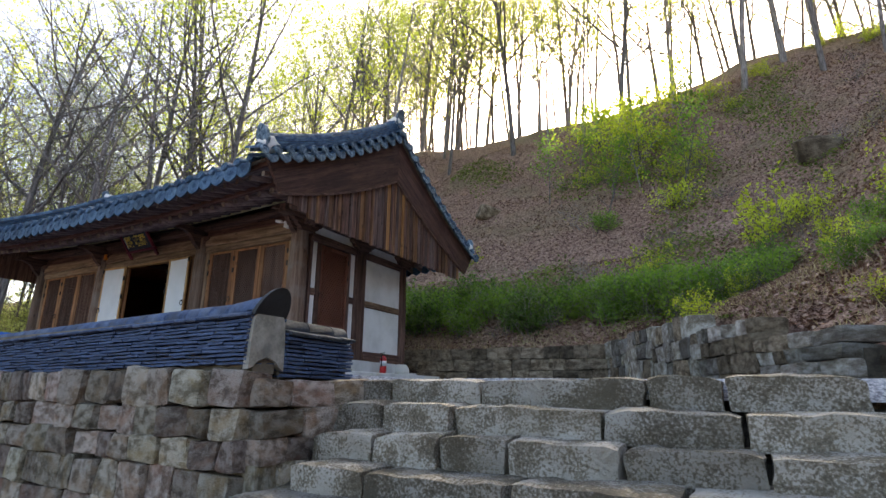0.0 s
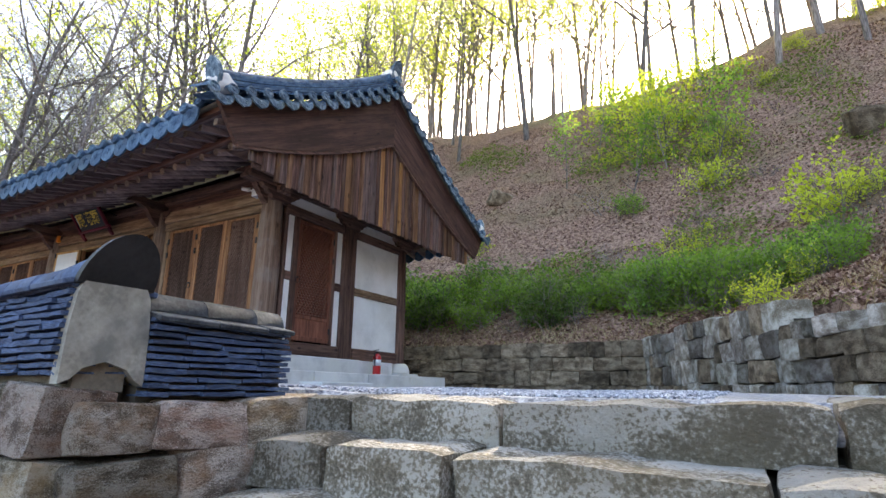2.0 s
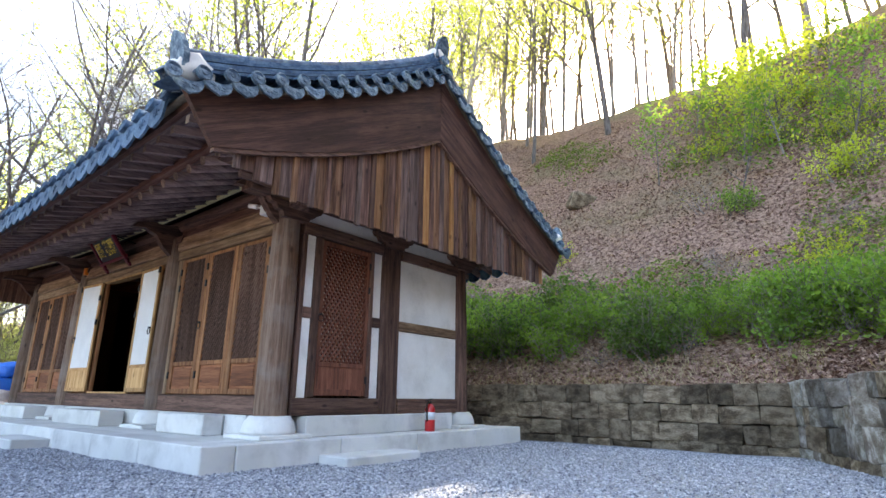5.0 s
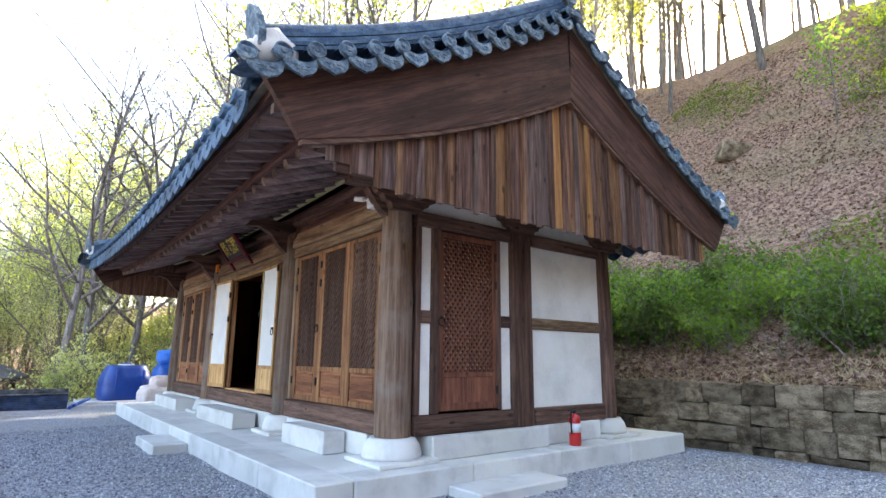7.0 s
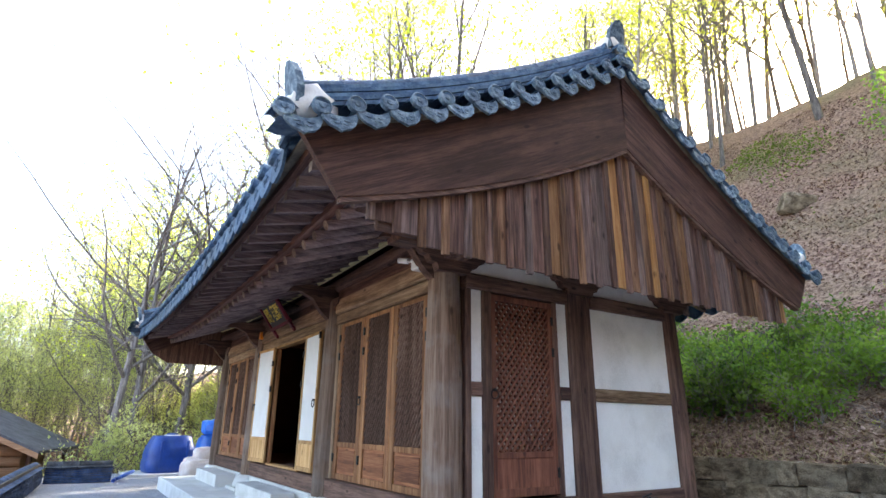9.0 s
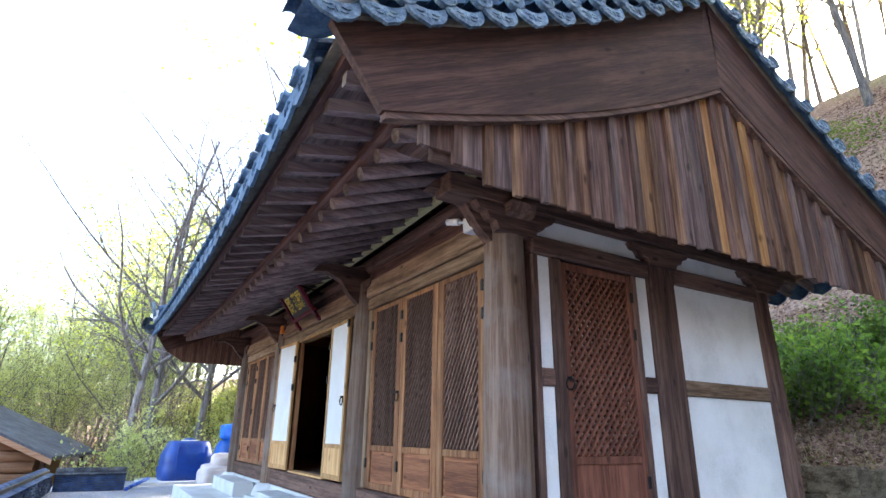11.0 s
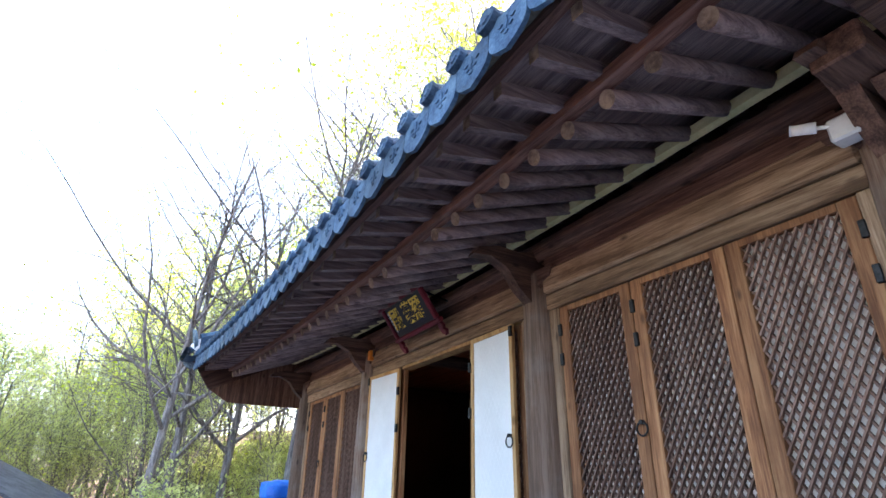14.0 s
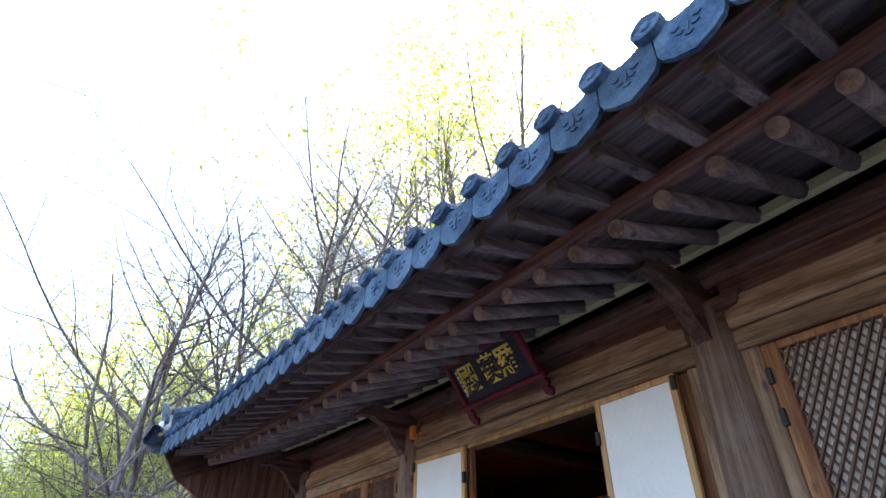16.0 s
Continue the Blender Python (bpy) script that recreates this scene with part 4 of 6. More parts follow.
def ridge_end(place, turn, s=1.0):
    """An upright moulded end tile on a lump of white lime."""
    at = Matrix.Translation(place) @ pose(0, 0, 0, 0, 0, turn)
    face = [(-0.10, 0.0), (0.10, 0.0), (0.135, 0.12), (0.125, 0.24), (0.07, 0.34), (0.0, 0.375), (-0.07, 0.34), (-0.125, 0.24), (-0.135, 0.12)]
    bm = prism([(u * s, v * s) for u, v in face], "y", -0.03, 0.03)
    for v in bm.verts:
        v.co.y -= 0.45 * (v.co.z / (0.375 * s)) ** 1.5 * 0.18
    ob = part("ridge_end_tile", bm, tile_end, roof, "upright moulded ridge end tile", at=at)
    bm = bmesh.new()
    bmesh.ops.create_icosphere(bm, subdivisions=3, radius=0.175)
    for v in bm.verts:
        v.co = Vector((v.co.x * 0.85, v.co.y * 1.1 + 0.12, v.co.z * 0.85 + 0.06)) + v.co * 0.3 * noise.noise(v.co * 9)
    part("lime_lump", bm, plaster, roof, "lump of stained white lime", True, at=at)
    bm = half_round([Vector((0, -0.10, -0.06)), Vector((0, 0.2, -0.03))], 0.085, bmesh.new(), across=Vector((1, 0, 0)))
    part("ridge_foot_tile", bm, tile_roof, roof, at=at)
    part("tile_end_disc", DISC, None, roof, at=at @ pose(0, -0.11, -0.05, -8, 0, 0))


for end in (0, 1):
    sx = 1 if end == 0 else -1
    xr = XC + sx * (VERGE - 0.24)
    for side in (0, 1):
        pts = [Vector((xr, slope_y(u, side), roof_z(xr, u) + 0.115)) for u in (0.14 + (EAVE_U - 0.14) * k / 12 for k in range(13))]
        stacked_ridge(pts, Vector((1, 0, 0)), "hip_ridge", 5, 0.085, 0.12)
        ridge_end(pts[0] + Vector((sx * 0.07, -0.06 if side == 0 else 0.06, 0.02)), 0 if side == 0 else 180)
pts = [Vector((x, RIDGE_Y, roof_z(x, EAVE_U) + 0.10)) for x in (XC - VERGE + 0.12 + (2 * VERGE - 0.24) * k / 36 for k in range(37))]
stacked_ridge(pts, Vector((0, 1, 0)), "main_ridge", 5, 0.09, 0.14)
ridge_end(pts[-1] + Vector((0.02, 0, 0.16)), 90)
ridge_end(pts[0] + Vector((-0.02, 0, 0.16)), -90)

# barge boards and boarded gable
def barge_low(u):
    u -= 0.12
    return roof_z(XC + VERGE, u) - 0.10 - (0.50 + 0.12 * u)


for end in (0, 1):
    sx = 1 if end == 0 else -1
    xb = XC + sx * (VERGE - 0.10)
    for side in (0, 1):
        outline = [(slope_y(u, side), roof_z(XC + VERGE, u) - 0.085) for u in (0.10 + (EAVE_U - 0.08) * k / 12 for k in range(13))]
        outline += [(slope_y(u, side), barge_low(u)) for u in (EAVE_U - (EAVE_U - 0.44) * k / 12 for k in range(13))]
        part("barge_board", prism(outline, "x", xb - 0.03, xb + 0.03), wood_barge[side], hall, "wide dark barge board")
        bm = bmesh.new()
        lows = [(slope_y(u, side), barge_low(u)) for u in (0.46 + (EAVE_U - 0.46) * k / 12 for k in range(13))]
        part("barge_trim", prism([(y, z + 0.012) for y, z in lows] + [(y, z - 0.045) for y, z in lows[::-1]], "x", xb - 0.045 if sx > 0 else xb - 0.02, xb + 0.02 if sx > 0 else xb + 0.045), wood_dark_y, hall)
XB = XC + VERGE - 0.17
rnd = random.Random(4)
BW, FLOOR_Z = 0.235, 2.70
fresh = {12, 15}
for k in range(27):
    y0 = 6.22 + BW * k
    y1 = y0 + BW
    top = [barge_low(EAVE_U - abs(y - RIDGE_Y)) + 0.05 for y in (y0, y1)]
    bot = FLOOR_Z + rnd.uniform(-0.012, 0.012) + max(0, 0.22 - 0.28 * (y0 - 6.0))
    if min(top) - bot < 0.06:
        continue
    bm = prism([(y0 + 0.004, bot), (y1 - 0.004, bot), (y1 - 0.004, top[1]), (y0 + 0.004, top[0])], "x", XB - 0.012, XB + 0.012)
    part("gable_board", bm, wood_orange if k == 12 else wood_boards[(0, 2, 1, 0, 3, 2, 0, 1, 0)[k * 5 % 9]], hall)
    t = barge_low(EAVE_U - abs(y0 - RIDGE_Y)) + 0.04
    d = rnd.uniform(0, 0.025)
    if t - bot > 0.08:
        part("gable_batten", prism([(y0 - 0.032, bot - 0.02 - d), (y0 + 0.032, bot - 0.02 - d), (y0 + 0.032, t), (y0 - 0.032, t)], "x", XB + 0.0125, XB + 0.05), wood_orange if k == 15 else wood_boards[(2, 0, 1, 0, 0, 2, 1)[k * 3 % 7]], hall)
for k in range(24):                           # boarding under the overhang of the gable
    y0 = 6.42 + 0.247 * k
    part("soffit_board", box(PX[0] + 0.21, XB - 0.062, y0 + 0.003, y0 + 0.244, 3.205, 3.23, 0.004), wood_dark_x, hall)
part("gable_sill", box(XB - 0.06, XB - 0.014, 6.3, 12.45, 2.78, 2.9, 0.01), wood_dark_y, hall)
part("gable_boarding", prism([(5.95, 2.9), (6.3, 2.70), (12.46, 2.70), (12.8, 2.9), (RIDGE_Y, 4.6)], "x", XC - VERGE + 0.15, XC - VERGE + 0.18), wood_board, hall)
for y, z in ((FY, 3.3), (RY, 3.3), (8.5, 4.0), (10.3, 4.0), (RIDGE_Y, 4.62)):
    part("purlin_end", tube((PX[0], y, z), (XB - 0.02, y, z), 0.11, seg=12), wood_dark_x, hall)

# ---- stones ----
ROCKS = [rock_mesh("stone_block", 10 + k, stone, 0.032, 0.045) for k in range(9)]
BANK_ROCKS = [rock_mesh("bank_block", 70 + k, stone_bank, 0.03, 0.03) for k in range(6)]
DARK_ROCKS = [rock_mesh("dark_block", 30 + k, stone_dark, 0.025, 0.022) for k in range(6)]
BOULDERS = [rock_mesh("boulder", 50 + k, stone_dark, 0.10, 0.055) for k in range(5)]


def lay_stones(owner, name, meshes, a, b, z0, z1, courses, width, depth, rnd, top=None, limit=1e9):
    """Courses of uneven stones along a line from a to b; the face lies to the right of the way."""
    a, b = Vector(a), Vector(b)
    run = (b - a).length
    d = (b - a) / run
    turn = math.degrees(math.atan2(d.y, d.x))
    hs = [rnd.uniform(0.8, 1.2) for _ in range(courses)]
    f = (z1 - z0) / sum(hs)
    z = z0
    for h in hs:
        h *= f
        s = rnd.uniform(-0.2, 0)
        while s < run - 0.02:
            w = width * rnd.uniform(0.6, 1.5)
            if run - s - w < width * 0.5:
                w = run - s
            lo, hi = max(s, 0), min(s + w, run)
            if hi - lo > 0.05:
                c = a + d * ((lo + hi) / 2)
                hh = h * rnd.uniform(0.86, 1.14)
                if top is None or z + h * 0.5 < top(c.x, c.y):
                    m = pose(c.x, c.y, z + h / 2, rnd.uniform(-3, 3), rnd.uniform(-4, 4), turn + rnd.uniform(-4, 4)) @ Matrix.Translation((0, depth * 0.5 + rnd.uniform(-0.025, 0.03), 0))
                    ob = part(name, rnd.choice(meshes), None, owner, at=m @ Matrix.Diagonal(((hi - lo) * 1.0, depth, hh * 1.0, 1)))
            s += w
        z += h


# ---- retaining wall below the yard wall ----
rnd = random.Random(2)
end = WALL_A + WALL_D * 16.6
core = bmesh.new()
base = thing("retaining_wall", WALL_A.x, WALL_A.y, LOW, "dry-stacked wall of brown field stones below the yard", "wall", kind="structure")
nrm = Vector((WALL_D.y, -WALL_D.x))
if nrm.y > 0:
    nrm = -nrm
p = [WALL_A - nrm * 0.13 - Vector((0.1, 0)), end - nrm * 0.13, end - nrm * 0.42, WALL_A - nrm * 0.42 - Vector((0.1, 0))]
part("wall_core", prism([(v.x, v.y) for v in p], "z", LOW - 0.1, -0.115), soil_dark, base)
part("wall_core", box(-3.72, -3.39, 3.1, 4.30, LOW - 0.1, -0.18, 0), soil_dark, base)
near = WALL_A + WALL_D * 5.5
lay_stones(base, "stone", ROCKS, near + nrm * 0.06, WALL_A + nrm * 0.06 + Vector((0.02, 0)), LOW, -0.085, 5, 0.34, 0.32, rnd)
lay_stones(base, "stone", ROCKS, end + nrm * 0.06, near + nrm * 0.06, LOW, -0.085, 5, 0.5, 0.32, rnd)
lay_stones(base, "stone", ROCKS, (-3.27, 2.88), (-3.27, 4.25), LOW, -0.165, 6, 0.34, 0.3, rnd)

# ---- stone steps ----
stairs = thing("stone_steps", -1.5, 3.3, LOW, "broad flight of worn grey stone steps", "steps", kind="structure")
TREADS = [(4.10, -0.140), (3.68, -0.355), (3.36, -0.565), (2.95, -0.765), (2.54, -0.965), (2.13, -1.15), (1.72, -1.33)]


def step_block(x0, x1, y, top, depth, height, seed):
    """One long rough step stone with a worn upper edge."""
    rnd = random.Random(seed)
    bm = bmesh.new()
    nx, ny, nz = max(4, int((x1 - x0) / 0.09)), 5, 4
    bmesh.ops.create_cube(bm, size=1)
    for ax, cuts in ((0, nx), (1, ny), (2, nz)):
        es = [e for e in bm.edges if abs((e.verts[0].co - e.verts[1].co)[ax]) > 1e-4 and all(abs((e.verts[0].co - e.verts[1].co)[o]) < 1e-4 for o in range(3) if o != ax)]
        bmesh.ops.subdivide_edges(bm, edges=es, cuts=cuts, use_grid_fill=True)
    sag = rnd.uniform(-0.012, 0.012)
    for v in bm.verts:
        u, w, t = v.co.x, v.co.y, v.co.z
        p = Vector((x0 + (u + 0.5) * (x1 - x0), y + (w + 0.5) * depth, top - (0.5 - t) * height))
        q = p * 3.1 + Vector((seed * 1.7, 0, 0))
        n1, n2 = noise.noise(q), noise.noise(p * 9 + Vector((seed, 3, 1)))
        edge = max(0, (abs(u) - 0.40) / 0.10)
        front = max(0, (-0.30 - w) / 0.2)
        crown = max(0, (t - 0.25) / 0.25)
        p.z += (0.028 * n1 + 0.014 * n2 + sag * u * 2) * (1 if t > 0 else 0.4) - 0.012 * front * crown - 0.014 * edge * edge * crown
        p.y += (-0.045 * n1 - 0.022 * n2) * front + 0.016 * edge * edge * front 
        p.x -= 0.025 * edge * (1 if u > 0 else -1) * (0.5 + n2)
        v.co = p
    return bm


splits = [(-3.42, -2.95, -2.05, -0.72, -0.2, 0.62), (-3.30, -2.75, -2.1, -0.95, -0.1, 1.3), (-3.25, -2.62, -2.05, -1.52, -0.78, 0.0, 0.9), (-3.05, -2.4, -1.35, -0.4, 0.5, 1.5),
          (-3.3, -2.2, -1.2, -0.1, 1.4), (-3.3, -2.5, -1.5, -0.6, 0.4, 1.6), (-3.3, -2.0, -1.0, 0.2, 1.5)]
for k, ((y, z), cut) in enumerate(zip(TREADS, splits)):
    for i, (a, b) in enumerate(zip(cut, cut[1:])):
        part("step_stone", step_block(a + 0.006, b - 0.006, y + 0.015 * math.sin(3 * i + k), z + 0.010 * math.sin(5 * i + 2 * k), 0.62, 0.235, k * 11 + i), stone_step, stairs, smooth=True)
part("step_bed", prism([(4.7, -0.34), (4.35, -0.34), (3.93, -0.54), (3.6, -0.75), (3.2, -0.95), (2.78, -1.15), (2.37, -1.33), (1.95, -1.5), (1.95, -1.65), (4.7, -1.65)], "x", -3.38, 1.2), soil_dark, stairs)

# ---- yard wall faced with thin tiles ----
yard_wall = thing("tile_wall", WALL_A.x, WALL_A.y, 0, "low yard wall stacked from thin dark grey roof tiles", "wall", kind="structure")
rnd = random.Random(8)


def thin_tile(seed):
    r = random.Random(seed)
    bm = bmesh.new()
    bmesh.ops.create_cube(bm, size=1)
    bmesh.ops.subdivide_edges(bm, edges=[e for e in bm.edges if abs((e.verts[0].co - e.verts[1].co).x) > 0.5], cuts=2)
    for v in bm.verts:
        v.co.z += 0.25 * (v.co.x ** 2) * r.uniform(0.4, 1.2) + r.uniform(-0.1, 0.1)
        v.co.y += r.uniform(-0.03, 0.03)
    return finish("wall_tile", bm, tile_dark)


TILES = [thin_tile(k) for k in range(6)]


def tile_run(a, d, length, thick, z0, z1, rows, parts_to, face=True, sweep=0.0):
    """Courses of thin tiles on both faces of a wall; parts near its start, one mesh further on."""
    a, d = Vector(a), Vector(d)
    nn = Vector((d.y, -d.x))
    ang = math.degrees(math.atan2(d.y, d.x))
    rest = bmesh.new()
    rh = (z1 - z0) / rows
    for sgn in (1, -1):
        for r in range(rows):
            s = rnd.uniform(-0.12, 0)
            while s < length:
                w = rnd.uniform(0.17, 0.29)
                lo, hi = max(s, 0), min(s + w - 0.004, length)
                s += w
                if hi - lo < 0.03:
                    continue
                c = a + d * ((lo + hi) / 2) + nn * (sgn * (thick / 2 - 0.06 + rnd.uniform(-0.012, 0.014) - 0.004 * abs(r - rows * 0.3)))
                lean = -0.06 * smooth(0, 8, (lo + hi) / 2) * sweep
                m = pose(c.x, c.y, z0 + (r + 0.5) * rh + rnd.uniform(-0.004, 0.004) + lean, sgn * rnd.uniform(-3, 1), rnd.uniform(-1.6, 1.6), ang) @ Matrix.Diagonal((hi - lo, 0.15, rh * rnd.uniform(0.5, 0.72), 1))
                if sgn == parts_to[1] and (lo + hi) / 2 < parts_to[0]:
                    part("wall_tile", rnd.choice(TILES), None, yard_wall, at=m)
                else:
                    cube = [m @ Vector((x, y, z)) for x in (-0.5, 0.5) for y in (-0.5, 0.5) for z in (-0.5, 0.5)]
                    vs = [rest.verts.new(p) for p in cube]
                    for f in ((0, 1, 3, 2), (4, 6, 7, 5), (0, 4, 5, 1), (2, 3, 7, 6), (0, 2, 6, 4), (1, 5, 7, 3)):
                        rest.faces.new([vs[i] for i in f])
    tagged(part("wall_tile_courses", rest, tile_dark, yard_wall), kind="stuff")
    bm = prism([tuple(a + nn * (thick / 2 - 0.075)), tuple(a + d * length + nn * (thick / 2 - 0.075)), tuple(a + d * length - nn * (thick / 2 - 0.075)), tuple(a - nn * (thick / 2 - 0.075))], "z", z0 - 0.06, z1 + 0.03)
    part("wall_core", bm, clay, yard_wall)
    # flat eave tiles, then a half-round top course
    step = 0.33
    k = 0
    while k * step < length - 0.05:
        s0, s1 = k * step, min((k + 1) * step, length) - 0.006
        lean = -0.06 * smooth(0, 8, s0) * sweep
        for sgn in (1, -1):
            c = a + d * ((s0 + s1) / 2) + nn * (sgn * 0.105)
            m = pose(c.x, c.y, z1 + 0.018 + lean + rnd.uniform(-0.004, 0.004), sgn * 14, rnd.uniform(-1, 1), ang)
            part("cap_tile", box(-(s1 - s0) / 2, (s1 - s0) / 2, -0.105, 0.105, -0.013, 0.013, 0.005), tile_dark if sweep else tile_cap, yard_wall, at=m)
        p, q = a + d * s0, a + d * s1
        bm = half_round([Vector((p.x, p.y, z1 + 0.035 + lean)), Vector((q.x, q.y, z1 + 0.035 + lean))], 0.098, bmesh.new(), seg=8, taper=0.97)
        part("ridge_tile", bm, tile_dark if sweep else tile_cap, yard_wall)
        k += 1


TH = 0.36
start = WALL_A - nrm * (TH / 2)
tile_run(start, WALL_D, 16.3, TH, -0.075, 0.32, 13, (5.5, 1 if Vector((WALL_D.y, -WALL_D.x)).y < 0 else -1), sweep=1.0)
tile_run((-3.52, 3.16), (0, 1), 0.86, 0.34, -0.16, 0.205, 11, (2, 1))

# plastered wall end with its arched top tile
side = nrm
endm = Matrix.Translation((start.x, start.y, -0.085)) @ pose(0, 0, 0, 0, 0, math.degrees(math.atan2(-WALL_D.y, -WALL_D.x)))
face = [(-0.175, -0.02), (-0.13, 0.0), (-0.09, 0.045), (0.0, 0.075), (0.09, 0.045), (0.13, 0.0), (0.175, -0.03), (0.17, 0.2), (0.155, 0.36), (0.12, 0.44), (-0.12, 0.44), (-0.155, 0.36), (-0.17, 0.2)]
part("plaster_end", prism(face, "x", -0.03, 0.035), mortar_wall, yard_wall, "grey mortar end face, streaked", at=endm)
part("arch_tile", prism([(-0.14, -0.02), (-0.10, 0.045), (0, 0.082), (0.10, 0.045), (0.14, -0.02)], "x", -0.10, -0.035), tile_black, yard_wall, at=endm)
arch = [(0.165 * math.cos(math.pi * k / 16), 0.40 + 0.225 * math.sin(math.pi * k / 16)) for k in range(17)]
bm = prism(arch, "x", -0.015, 0.03)
for v in bm.verts:
    v.co.x += 0.12 * max(0, v.co.z - 0.40) / 0.2
part("end_cap_tile", bm, tile_black, yard_wall, "upturned black end tile", at=endm)
bm = half_round([Vector((0.05, 0, 0.46)), Vector((-0.35, 0, 0.435))], 0.12, bmesh.new(), seg=8)
part("ridge_tile", bm, tile_dark, yard_wall, at=endm)

# short far wall where the yard ends
far = WALL_A + WALL_D * 15.2
tile_run((-19.72, 4.28), (0, 1), 1.38, 0.34, -0.1, 0.26, 9, (0, 1))

# ---- walls at the foot of the hill ----
foot = thing("foot_wall", -5.4, 12.9, G, "dark mossy block wall holding back the hillside", "wall", kind="structure")
rnd = random.Random(5)
part("wall_core", box(-22, -2.75, 13.0, 13.4, G - 0.2, 0.72, 0), soil_dark, foot)
lay_stones(foot, "stone", DARK_ROCKS, (-9.0, 12.8), (-2.85, 12.8), G - 0.12, 0.88, 4, 0.44, 0.34, rnd)
lay_stones(foot, "stone", DARK_ROCKS, (-22.0, 12.85), (-9.0, 12.8), G - 0.12, 0.85, 3, 0.9, 0.34, rnd)
bend = [(-2.9, 12.85), (-2.2, 11.5), (-1.5, 10.2), (-0.75, 8.6), (0.05, 7.0), (0.7, 5.7)]
for (a, b), h in zip(zip(bend, bend[1:]), (0.9, 0.94, 0.9, 0.62, 0.36)):
    lay_stones(foot, "stone", BANK_ROCKS * 2 + DARK_ROCKS, a, b, G - 0.12, h, 4, 0.32, 0.4, rnd)
    c = [Vector(a), Vector(b)]
    o = Vector((0.3, 0.14))
    part("wall_core", prism([tuple(c[0] + o * 0.55), tuple(c[1] + o * 0.55), tuple(c[1] + o * 2.5), tuple(c[0] + o * 2.5)], "z", G - 0.3, h - 0.2), soil_dark, foot)
for k in range(34):                                   # tumbled boulders beside the steps
    t = rnd.random()
    x = 0.95 + 1.6 * rnd.random()
    y = 3.0 + 3.4 * t
    d = max(0, x - 0.7)
    s = rnd.uniform(0.18, 0.42)
    m = pose(x, y, G - 0.1 + 0.35 * d + (0.25 * rnd.random() if y > 4.3 else -0.5 + 0.4 * rnd.random()) - s * 0.05, rnd.uniform(-25, 25), rnd.uniform(-25, 25), rnd.uniform(0, 360))
    tagged(part("boulder", rnd.choice(BOULDERS), None, None, at=m @ Matrix.Diagonal((s * 1.3, s, s * 0.8, 1))), "grey tumbled boulder on the bank beside the steps", "boulder", "boulders by the steps")
for k, (x, y, s) in enumerate(((3.18, 23.2, 1.1), (-11.3, 25.4, 0.9), (2.6, 8.3, 0.7), (3.2, 6.6, 0.9))):
    z = ground_z(x, y)
    m = pose(x, y, z + 0.15 * s, 20, 10 * k, 40 * k + 15)
    tagged(part("rock", BOULDERS[k], None, None, at=m @ Matrix.Diagonal((s * 1.3, s * 0.8, s * 0.9, 1))), "grey rock half sunk in the leaf-covered slope", "rock")

# ---- trees ----
def limb(bm, p, d, length, r, rnd, level, tips, max_level, up=0.16, wide=1.0):
    """A bent, tapering limb; its side shoots stand round it in turn, long and flat low down, short and steep near the tip."""
    n = (9, 6, 4, 3)[level]
    seg = (8, 5, 3, 3)[level]
    ring = None
    step = length / n
    pts = []
    wob = (0.045, 0.2, 0.26, 0.26)[level]
    for k in range(n + 1):
        rr = max(0.004, r * (1 - 0.80 * (k / n) ** 0.9))
        rot = d.to_track_quat("Z", "Y")
        cur = [bm.verts.new(p + rot @ Vector((rr * math.cos(2 * math.pi * i / seg), rr * math.sin(2 * math.pi * i / seg), 0))) for i in range(seg)]
        if ring:
            for i in range(seg):
                bm.faces.new((ring[i], ring[(i + 1) % seg], cur[(i + 1) % seg], cur[i])).smooth = True
        ring = cur
        pts.append((p.copy(), d.copy(), rr))
        d = (d + Vector((rnd.uniform(-wob, wob), rnd.uniform(-wob, wob), rnd.uniform(-wob, wob) * 0.6 + (0.02, up, up * 0.7, 0.05)[level]))).normalized()
        p = p + d * step
    if level >= max_level:
        tips.extend(q for q, _, _ in pts[1:])
        return
    kids = ((19, 9, 5, 0) if wide > 1.5 else (13, 7, 4, 0))[level]
    low = ((0.30 if wide > 1.5 else 0.24), 0.18, 0.15, 0)[level]
    a = rnd.uniform(0, 6.28)
    for i in range(kids):
        f = min(0.98, low + (1 - low) * (i + rnd.uniform(0.1, 0.9)) / kids)
        x = f * n
        k = min(n - 1, int(x))
        q = pts[k][0].lerp(pts[k + 1][0], x - k)
        dd, rr = pts[k + 1][1], pts[k + 1][2]
        a += 2.4 + rnd.uniform(-0.5, 0.5)
        side = dd.to_track_quat("Z", "Y") @ Vector((math.cos(a), math.sin(a), 0))
        spread = rnd.uniform(0.8, 1.2) * wide * (0.95 - 0.45 * f)
        ln = length * rnd.uniform(0.75, 1.15) * (0.62 - 0.40 * f if level == 0 else 0.60 - 0.28 * f)
        limb(bm, q, (dd + side * spread).normalized(), ln, max(0.006, rr * (0.62 if level == 0 else 0.7)), rnd, level + 1, tips, max_level, up, wide)


